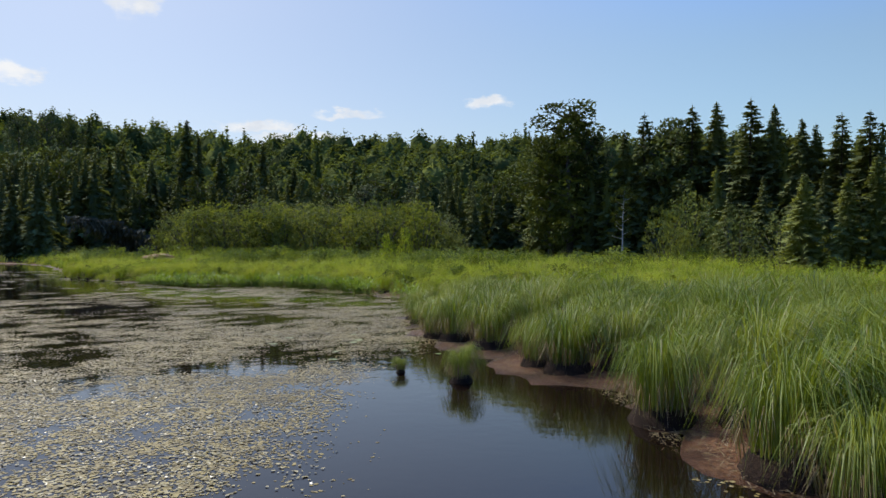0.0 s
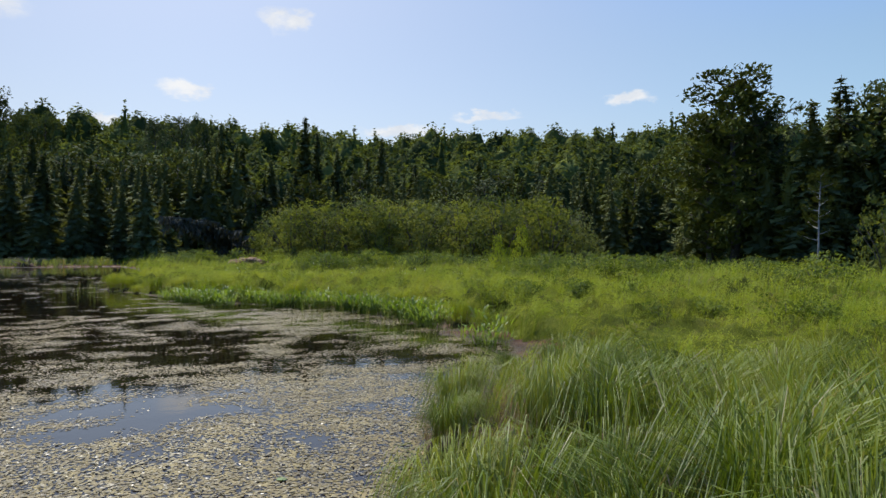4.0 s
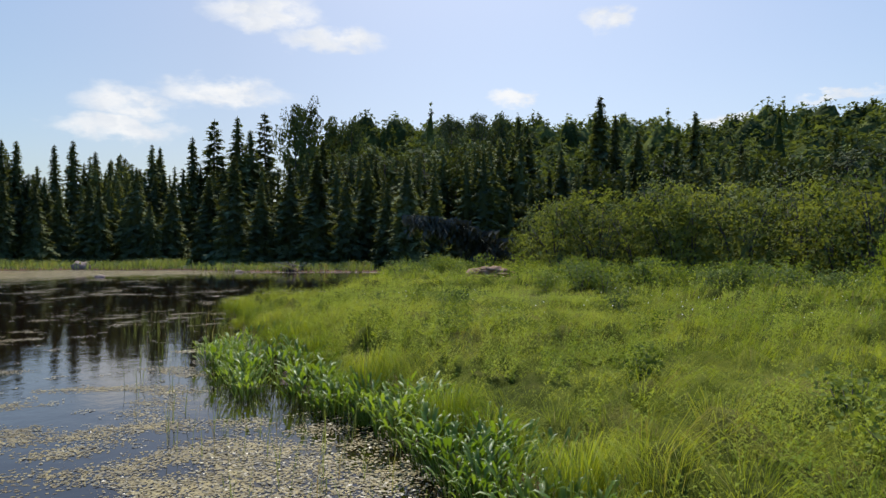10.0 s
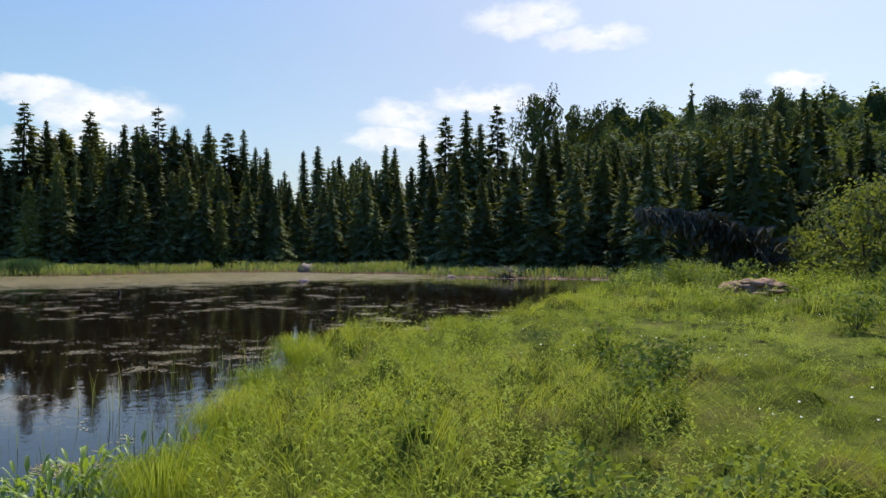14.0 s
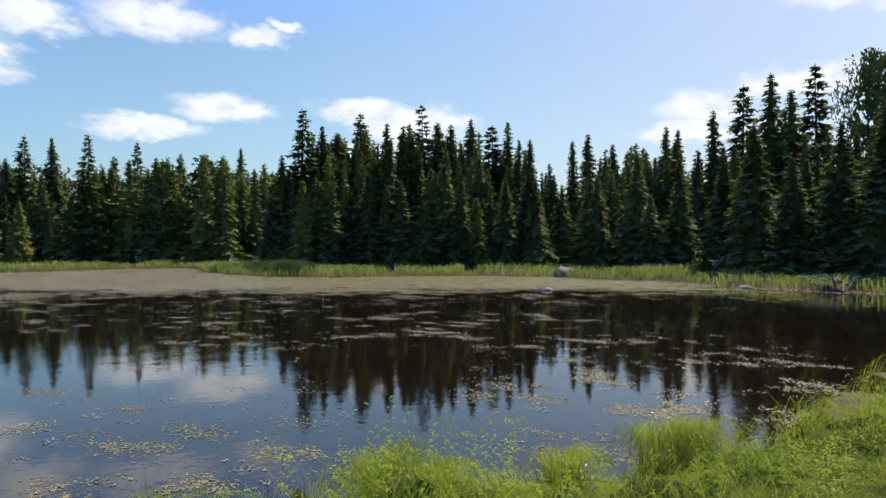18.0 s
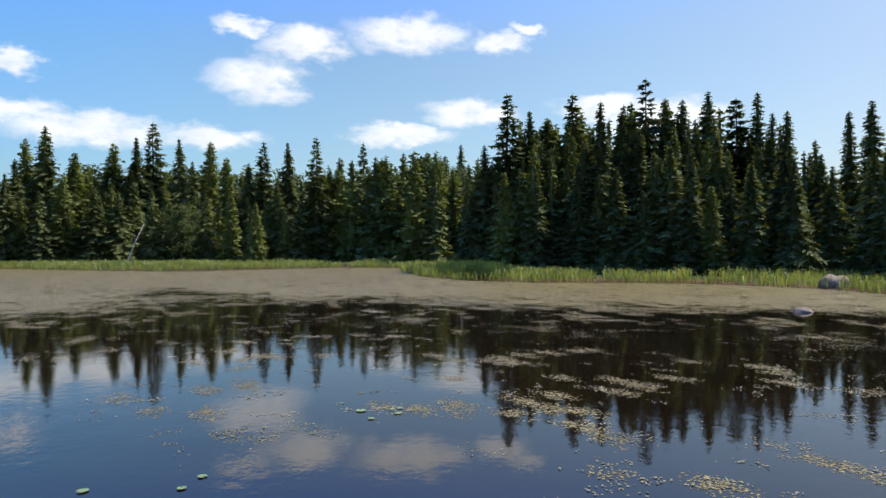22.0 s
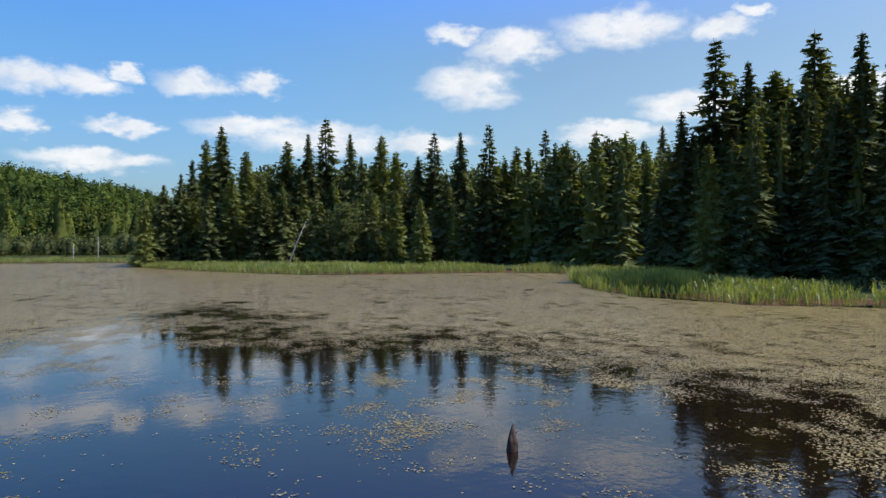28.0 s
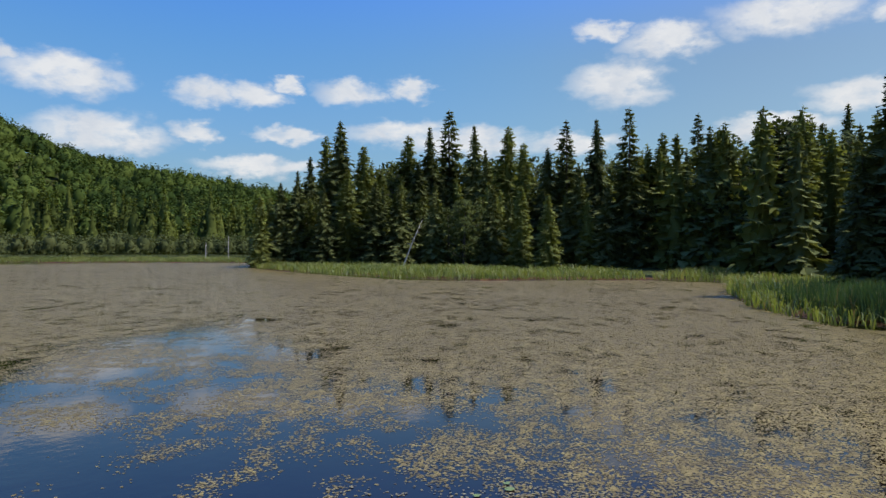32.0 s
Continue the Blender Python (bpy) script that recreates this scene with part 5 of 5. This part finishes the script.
tagged(new("cattails", mesh_of("cattails", v, f, M_CATTAIL)), "tall dark blue-green cattail blades on the point", "reeds", kind="stuff")

# ---- floating leaves ----
MAT_EDGE = np.array([(-50, 56), (-51.5, 50), (-52, 45), (-53, 40), (-53.2, 36), (-55.3, 32), (-54.8, 28.5), (-53, 25.5), (-55.3, 22.5), (-59.3, 14), (-55, 15.4), (-51.3, 18.6), (-47, 19.6), (-43.5, 18), (-42, 8), (-40, -20), (-60, -70), (-110, -80), (-110, 70)])


def inside(poly, x, y):
    r = np.zeros(x.shape, bool)
    for i in range(len(poly)):
        (x0, y0), (x1, y1) = poly[i], poly[(i + 1) % len(poly)]
        if y0 != y1:
            r ^= ((y0 > y) != (y1 > y)) & (x < (x1 - x0) * (y - y0) / (y1 - y0) + x0)
    return r


def mat_depth(x, y):
    """Metres inside the edge of the dense leaf mat, below 0 outside it."""
    best = np.full(x.shape, 1e9)
    for i in range(len(MAT_EDGE)):
        (x0, y0), (x1, y1) = MAT_EDGE[i], MAT_EDGE[(i + 1) % len(MAT_EDGE)]
        dx, dy = x1 - x0, y1 - y0
        t = np.clip(((x - x0) * dx + (y - y0) * dy) / (dx * dx + dy * dy), 0, 1)
        best = np.minimum(best, np.hypot(x - x0 - t * dx, y - y0 - t * dy))
    return np.where(inside(MAT_EDGE, x, y), best, -best)


def pad_cover(x, y):
    """Share of the water under floating leaves: a dense mat to the west that frays at its edge, broken rafts in the bay, drifts between."""
    big, mid, fine = fnoise(x, y, 9, 71), fnoise(x, y, 2.4, 73), fnoise(x, y, 0.5, 75)
    jx = (fnoise(x, y, 3, 81) - 0.5) * 3.4
    deep = mat_depth(x, y) + (big - 0.5) * 5 + (mid - 0.5) * 6 + (fine - 0.5) * 7
    clump = smooth01(mid * 0.3 + fnoise(x, y, 0.6, 79) * 0.7, 0.57, 0.61)
    c = smooth01(deep, -3.5, 2.5) * (1.12 - 0.75 * smooth01(mid * 0.35 + fine * 0.65, 0.60, 0.72))
    c = np.maximum(c, smooth01(deep, -14.0, -1.0) * 0.75 * clump)
    bay = (x > -14.5 + 0.4 * jx + np.maximum(0, y - 24) * 0.8) & (y < 34) & (y > -8)
    raft = smooth01(mid * 0.35 + fine * 0.4 + big * 0.25, 0.43, 0.55) * 0.82
    near_bank = smooth01(np.hypot((x - 0.6) / 2.1, (y - 7.5) / 6.5), 0.7, 1.25)
    c = np.maximum(c, np.where(bay, raft * near_bank, 0))
    drift = smooth01(mid * 0.2 + fnoise(x, y, 0.42, 77) * 0.8, 0.62, 0.65) * 0.75 * smooth01(big, 0.36, 0.55)
    return np.maximum(c, drift * np.where(bay, near_bank, 1))


def pads(name, label, per, box, lo, hi, r0, r1, seed, mat, sides=5):
    rs = np.random.RandomState(seed)
    x, y = scatter(int(per * (box[1] - box[0]) * (box[3] - box[2])), *box, rs)
    pd = path_dist(x, y)
    k = (pd >= lo) & (pd < hi)
    x, y = x[k], y[k]
    k = rs.rand(len(x)) < pad_cover(x, y)
    x, y = x[k], y[k]
    k = shore_dist(x, y) < -0.15
    x, y = x[k], y[k]
    m = len(x)
    r = rs.uniform(r0, r1, m)
    a0, el = rs.rand(m) * 6.283, rs.uniform(0.5, 0.9, m)
    a = np.arange(sides) * 6.283 / sides
    px, py = np.cos(a)[None] * r[:, None], np.sin(a)[None] * (r * el)[:, None]
    px = px * rs.uniform(0.7, 1.2, (m, sides))
    c, s = np.cos(a0)[:, None], np.sin(a0)[:, None]
    z = rs.uniform(0.004, 0.012, m)[:, None] + rs.normal(0, 0.002, (m, sides))
    v = np.stack([x[:, None] + px * c - py * s, y[:, None] + px * s + py * c, np.maximum(z, 0.002)], 2).reshape(-1, 3)
    fan = np.array([(0, i, i + 1) for i in range(1, sides - 1)])
    f = (fan[None] + np.arange(m)[:, None, None] * sides).reshape(-1, 3)
    return tagged(new(name, mesh_of(name, v, f, mat)), label, "water plants", kind="stuff")


WORDS = "small tan and olive leaves floating on the pond"
pads("floating_leaves", WORDS, 520, (-22, 5, -2, 37), 0, 8.5, 0.013, 0.027, 5, M_PAD, 4)
pads("floating_leaves", WORDS, 520, (-58, -20, 20, 48), 0, 8.5, 0.013, 0.027, 6, M_PAD, 4)
# the rafts as a whole, one thin sheet broken up leaf by leaf
xs, ys = np.arange(-110, 4, 0.5), np.arange(-86, 62, 0.5)
gx, gy = np.meshgrid(xs, ys, indexing="ij")
nx, ny = gx.shape
v = np.stack([gx.ravel(), gy.ravel(), np.full(gx.size, 0.003)], 1)
i = (np.arange(nx - 1)[:, None] * ny + np.arange(ny - 1)[None]).ravel()
f = np.concatenate([np.stack([i, i + ny, i + ny + 1], 1), np.stack([i, i + ny + 1, i + 1], 1)])
cov = pad_cover(v[:, 0], v[:, 1])
f = f[(cov[f].max(1) > 0.03) & (shore_dist(v[f[:, 0], 0], v[f[:, 0], 1]) < 0.3)]
u, back_ = np.unique(f, return_inverse=True)
me = mesh_of("leaf_raft", v[u], back_.reshape(-1, 3), M_MAT)
me.attributes.new("cover", "FLOAT", "POINT").data.foreach_set("value", cov[u].astype(np.float32))
tagged(new("leaf_raft", me), "tan and olive rafts of tiny floating leaves on the pond", "water plants", kind="stuff")


# ---- small things ----
def lump(so, c, r, rnd, seg=10, rings=6, rough=0.18):
    v = []
    ph = [rnd.uniform(0, 9) for _ in range(3)]
    for i in range(rings + 1):
        th = math.pi * i / rings
        for j in range(seg):
            an = 2 * math.pi * j / seg
            q = Vector((math.sin(th) * math.cos(an), math.sin(th) * math.sin(an), math.cos(th)))
            k = 1 + rough * (noise.noise(q * 1.7 + Vector(ph)) + 0.5 * noise.noise(q * 4 + Vector(ph)))
            v.append((c[0] + q.x * r[0] * k, c[1] + q.y * r[1] * k, c[2] + q.z * r[2] * k))
    f = []
    for i in range(rings):
        for j in range(seg):
            a, b = i * seg + j, i * seg + (j + 1) % seg
            f += [(a, a + seg, b + seg), (a, b + seg, b)]
    so.add(v, f)


def boulder(x, y, z, r, seed, label):
    rnd = random.Random(seed)
    so = Soup()
    lump(so, (0, 0, 0), r, rnd, 16, 10, 0.25)
    ob = new("boulder", so.mesh("boulder", M_ROCK, True))
    ob.location = (x, y, z)
    return tagged(ob, label, "rock")


boulder(-66.9, 52.8, 0.2, (1.05, 0.85, 0.6), 1, "pale grey granite boulder on the far shore")
# the second is a rock-shaped stand-in for a flat piece of driftwood
boulder(-50.9, 58.6, 0.0, (0.5, 0.35, 0.18), 2, "low grey lump in place of flat driftwood at the water's edge")
boulder(-51.5, 47.3, 0.0, (0.45, 0.35, 0.16), 3, "small pinkish rock breaking the water surface")

st = Soup()
st.tube([(0, 0, -0.5), (0.01, 0, -0.1), (0.0, 0.01, 0.08), (-0.012, 0.0, 0.2), (-0.03, 0.0, 0.33)], [0.085, 0.08, 0.072, 0.042, 0.006], 9)
st.tube([(0.03, 0.01, -0.1), (0.045, 0.01, 0.1), (0.03, 0.0, 0.22)], [0.055, 0.04, 0.006], 6)
stump = new("stump", st.mesh("stump", M_STUMP, True))
stump.location = (-45.4, 35.5, 0)
tagged(stump, "dark pointed stump standing out of the water", "stump")

rnd = random.Random(3)
mound = thing("earth_mound", "low mound of bare brown earth in the meadow", "mound")
mound.location = (-22.8, 54.9, 0.5)
so = Soup()
lump(so, (0, 0, 0), (1.35, 1.0, 0.55), rnd, 30, 14, 0.55)
part("earth", so.mesh("earth", M_EARTH), mound)
for i in range(40):
    so = Soup()
    a, f = rnd.uniform(0, 6.283), rnd.uniform(0.3, 1.0)
    o = (math.cos(a) * 1.3 * f, math.sin(a) * 0.95 * f, 0.53 * math.sqrt(max(0, 1 - f * f * 0.95)))
    lump(so, o, (rnd.uniform(0.12, 0.4), rnd.uniform(0.12, 0.3), rnd.uniform(0.06, 0.16)), rnd, 7, 5, 0.6)
    part("clod", so.mesh("clod", M_EARTH), mound)


def stick_pile(x, y, n, spread, high, seed, label):
    rnd = random.Random(seed)
    root = thing("driftwood_pile", label, "driftwood")
    root.location = (x, y, 0)
    so = Soup()
    lump(so, (0, 0, 0), (spread * 0.8, spread * 0.45, high * 0.5), rnd, 12, 7, 0.3)
    part("mud_core", so.mesh("mud_core", M_MUD, True), root)
    for i in range(n):
        so = Soup()
        a, L = rnd.uniform(0, 6.283), rnd.uniform(0.6, 1.8)
        c = (rnd.gauss(0, spread * 0.4), rnd.gauss(0, spread * 0.22), rnd.uniform(0.05, high * 0.6))
        t = rnd.uniform(-0.25, 0.5)
        e = (c[0] + math.cos(a) * L, c[1] + math.sin(a) * L, c[2] + t * L)
        mid = tuple((p + q) / 2 + rnd.uniform(-0.06, 0.06) for p, q in zip(c, e))
        so.tube([c, mid, e], [0.045, 0.04, 0.015], 5)
        part("stick", so.mesh("stick", M_WOOD, True), root)
    return root


stick_pile(-47.9, 61.6, 26, 1.5, 0.9, 1, "heap of grey weathered sticks at the water's edge")
stick_pile(-53.6, 60.0, 10, 1.0, 0.4, 2, "low scatter of grey driftwood on the shore")

# bare patches of earth on the meadow track
for sd, (x, y, rx, ry) in enumerate(EARTH):
    fr, fa = np.meshgrid((0.0, 0.3, 0.55, 0.75, 0.9, 1.0), np.arange(36) / 36 * 6.283, indexing="ij")
    wob_ = 1 + 0.5 * (fnoise(np.cos(fa) * 2 + sd * 9, np.sin(fa) * 2, 0.9, 5) - 0.5)
    lx, ly = np.cos(fa) * fr * rx * 1.3 * wob_, np.sin(fa) * fr * ry * 1.4 * wob_
    wx, wy = x + lx * 0.765 - ly * 0.644, y + lx * 0.644 + ly * 0.765
    wz = ground_z(wx.ravel(), wy.ravel()) + 0.02 - 0.07 * fr.ravel() ** 3
    j = (np.arange(5)[:, None] * 36 + np.arange(36)[None]).ravel()
    j2 = (np.arange(5)[:, None] * 36 + (np.arange(36)[None] + 1) % 36).ravel()
    faces = np.concatenate([np.stack([j, j + 36, j2 + 36], 1), np.stack([j, j2 + 36, j2], 1)])
    z0 = float(ground_z(np.array([x]), np.array([y]))[0])
    ob = new("earth_patch", mesh_of("earth_patch", np.stack([wx.ravel() - x, wy.ravel() - y, wz - z0], 1), faces, M_EARTH, True))
    ob.location = (x, y, z0)
    tagged(ob, "worn patch of bare brown earth in the turf", "earth", kind="structure")


# leaning dead spruce at the edge of the thicket, its grey boughs hanging
rnd = random.Random(17)
dead = thing("leaning_dead_spruce", "leaning half-dead spruce with hanging grey boughs", "tree")
dead.location = (-27.6, 66.0, 0.2)
so = Soup()
ax = [Vector((0, 0, 0)), Vector((-1.2, -2.0, 2.2)), Vector((-2.6, -4.4, 3.7)), Vector((-4.2, -7.2, 4.1))]
so.tube(ax, [0.12, 0.09, 0.06, 0.02], 7)
part("trunk", so.mesh("trunk", M_STUMP, True), dead)
so = Soup()
for i in range(620):
    q = rnd.random() * 3
    k = min(2, int(q))
    o = ax[k].lerp(ax[k + 1], q - k)
    a, L = rnd.uniform(0, 6.283), rnd.uniform(0.7, 2.6) * (1.1 - q * 0.2)
    e = o + Vector((math.cos(a) * L, math.sin(a) * L, rnd.uniform(-0.95, 0.22) * L))
    s = Vector((-math.sin(a), math.cos(a), 0)) * 0.035
    so.add([tuple(o - s), tuple(o + s), tuple(e)], [(0, 1, 2)])
    for f in (0.35, 0.6, 0.85):
        c = o.lerp(e, f)
        for sg in (-1, 1):
            t = c + s * sg * rnd.uniform(2, 6) + Vector((0, 0, -rnd.uniform(0.2, 0.6)))
            so.add([tuple(o.lerp(e, f - 0.12)), tuple(o.lerp(e, f + 0.1)), tuple(t)], [(0, 1, 2)])
part("crown", so.mesh("crown", M_DEADFIR), dead, "grey-green hanging boughs")


def snag(x, y, h, dx, dy, seed, label):
    rnd = random.Random(seed)
    root = thing("dead_trunk", label, "dead tree")
    root.location = (x, y, 0.2)
    so = Soup()
    so.tube([(0, 0, -0.2), (dx * 0.5, dy * 0.5, h * 0.52), (dx, dy, h)], [0.11, 0.08, 0.02], 6)
    part("trunk", so.mesh("trunk", M_BIRCH, True), root)
    for i in range(5):
        so = Soup()
        f, a = 0.35 + 0.12 * i, rnd.uniform(0, 6.283)
        so.tube([(dx * f, dy * f, h * f), (dx * f + math.cos(a) * 0.6, dy * f + math.sin(a) * 0.6, h * f + 0.3)], [0.025, 0.006], 4)
        part("branch", so.mesh("branch", M_BIRCH, True), root)


snag(-100.6, -22.5, 5.6, -1.4, 1.9, 1, "pale dead trunk leaning against the conifers")
snag(-103.7, -68.4, 4.2, 0.1, 0.2, 2, "bare grey snag standing in the marsh")
snag(-101.0, -71.0, 3.0, 0.0, 0.1, 3, "bare grey snag standing in the marsh")


# straw and leaf litter on the mud under the bank
rs = np.random.RandomState(41)
n = 60000
x, y = rs.uniform(-5, 4, n), rs.uniform(3, 30, n)
d = shore_rough(x, y)
k = (d > -0.12) & ((d < 0.7) | (mud_flat(x, y) < 1.1))
x, y, d = x[k], y[k], d[k]
n = len(x)
a, L = rs.rand(n) * 6.283, rs.uniform(0.04, 0.2, n)
wd = rs.uniform(0.002, 0.006, n)
c = np.stack([x, y, np.maximum(ground_z(x, y, d), 0.0) + rs.uniform(0.006, 0.03, n)], 1)
e = np.stack([np.cos(a) * L, np.sin(a) * L, rs.normal(0.01, 0.02, n)], 1)
q = np.stack([-np.sin(a) * wd, np.cos(a) * wd, 0 * a], 1)
v = np.stack([c - q, c + q, c + e], 1).reshape(-1, 3)
tagged(new("straw_litter", mesh_of("straw_litter", v, np.arange(len(v)), M_STRAW)), "dead straw and leaf litter on the bank mud", "litter", kind="stuff")

# thin stalks standing in the shallows
n = 900
k0 = rs.randint(14, 26, n)
A, B = np.array(SHORE_MEADOW)[k0], np.array(SHORE_MEADOW)[k0 + 1]
t = rs.rand(n)[:, None]
dirn = (B - A) / np.linalg.norm(B - A, axis=1)[:, None]
xy = A + (B - A) * t - np.stack([dirn[:, 1], -dirn[:, 0]], 1) * (rs.rand(n)[:, None] ** 1.6 * 2.6)
v, f = blades(xy[:, 0], xy[:, 1], np.full(n, -0.1), rs.uniform(0.25, 0.75, n), rs.uniform(0.006, 0.012, n), rs.normal(0.05, 0.1, n), rs.normal(0, 0.1, n), rs, 0.1)
tagged(new("water_stalks", mesh_of("water_stalks", v, f, M_REED)), "thin green stalks standing in the shallows", "water plants", kind="stuff")


def lily_pad(x, y, r, seed):
    """A round floating pad with a slit and a slightly raised rim."""
    rnd = random.Random(seed)
    a0 = rnd.uniform(0, 6.283)
    v = [(0, 0, 0.006)]
    for i in range(17):
        a = a0 + 0.18 + (6.283 - 0.36) * i / 16
        v.append((math.cos(a) * r, math.sin(a) * r * 0.92, 0.008 + rnd.uniform(0, 0.004)))
    ob = new("lily_pad", mesh_of("lily_pad", v, [(0, i, i + 1) for i in range(1, 17)], M_LILY))
    ob.location = (x, y, 0.004)
    return tagged(ob, "round yellow-green lily pad floating on the water", "lily pad", "lily pads")


rnd = random.Random(8)
for x0, y0, sp, n in ((-2.2, 13.0, 0.9, 8), (-1.4, 11.2, 0.6, 4), (-33.0, 37.2, 0.35, 5), (-30.0, 36.0, 0.5, 3), (-52.3, 31.5, 0.3, 3)):
    for i in range(n):
        lily_pad(x0 + rnd.gauss(0, sp), y0 + rnd.gauss(0, sp), rnd.uniform(0.04, 0.085), rnd.randrange(999))


# small white flowers in the short turf
def daisies(n, box, seed):
    rs = np.random.RandomState(seed)
    x, y = scatter(n, *box, rs)
    k = fnoise(x, y, 2.5, 95) > 0.5
    x, y = x[k], y[k]
    z = ground_z(x, y) + np.maximum(canopy(x, y), 0.2) * rs.uniform(0.8, 1.1, len(x))
    a = np.arange(6) * 6.283 / 6
    r = rs.uniform(0.008, 0.016, len(x))[:, None]
    v = np.stack([x[:, None] + np.cos(a) * r, y[:, None] + np.sin(a) * r, z[:, None] + 0 * r + 0.01 * np.cos(a * 2)], 2).reshape(-1, 3)
    f = (np.array([(0, 1, 2), (0, 2, 3), (0, 3, 4), (0, 4, 5)])[None] + np.arange(len(x))[:, None, None] * 6).reshape(-1, 3)
    return tagged(new("white_flowers", mesh_of("white_flowers", v, f, M_PETAL)), "tiny white flower heads over the turf", "flowers", kind="stuff")


daisies(260, (-20, -2, 38, 56), 3)
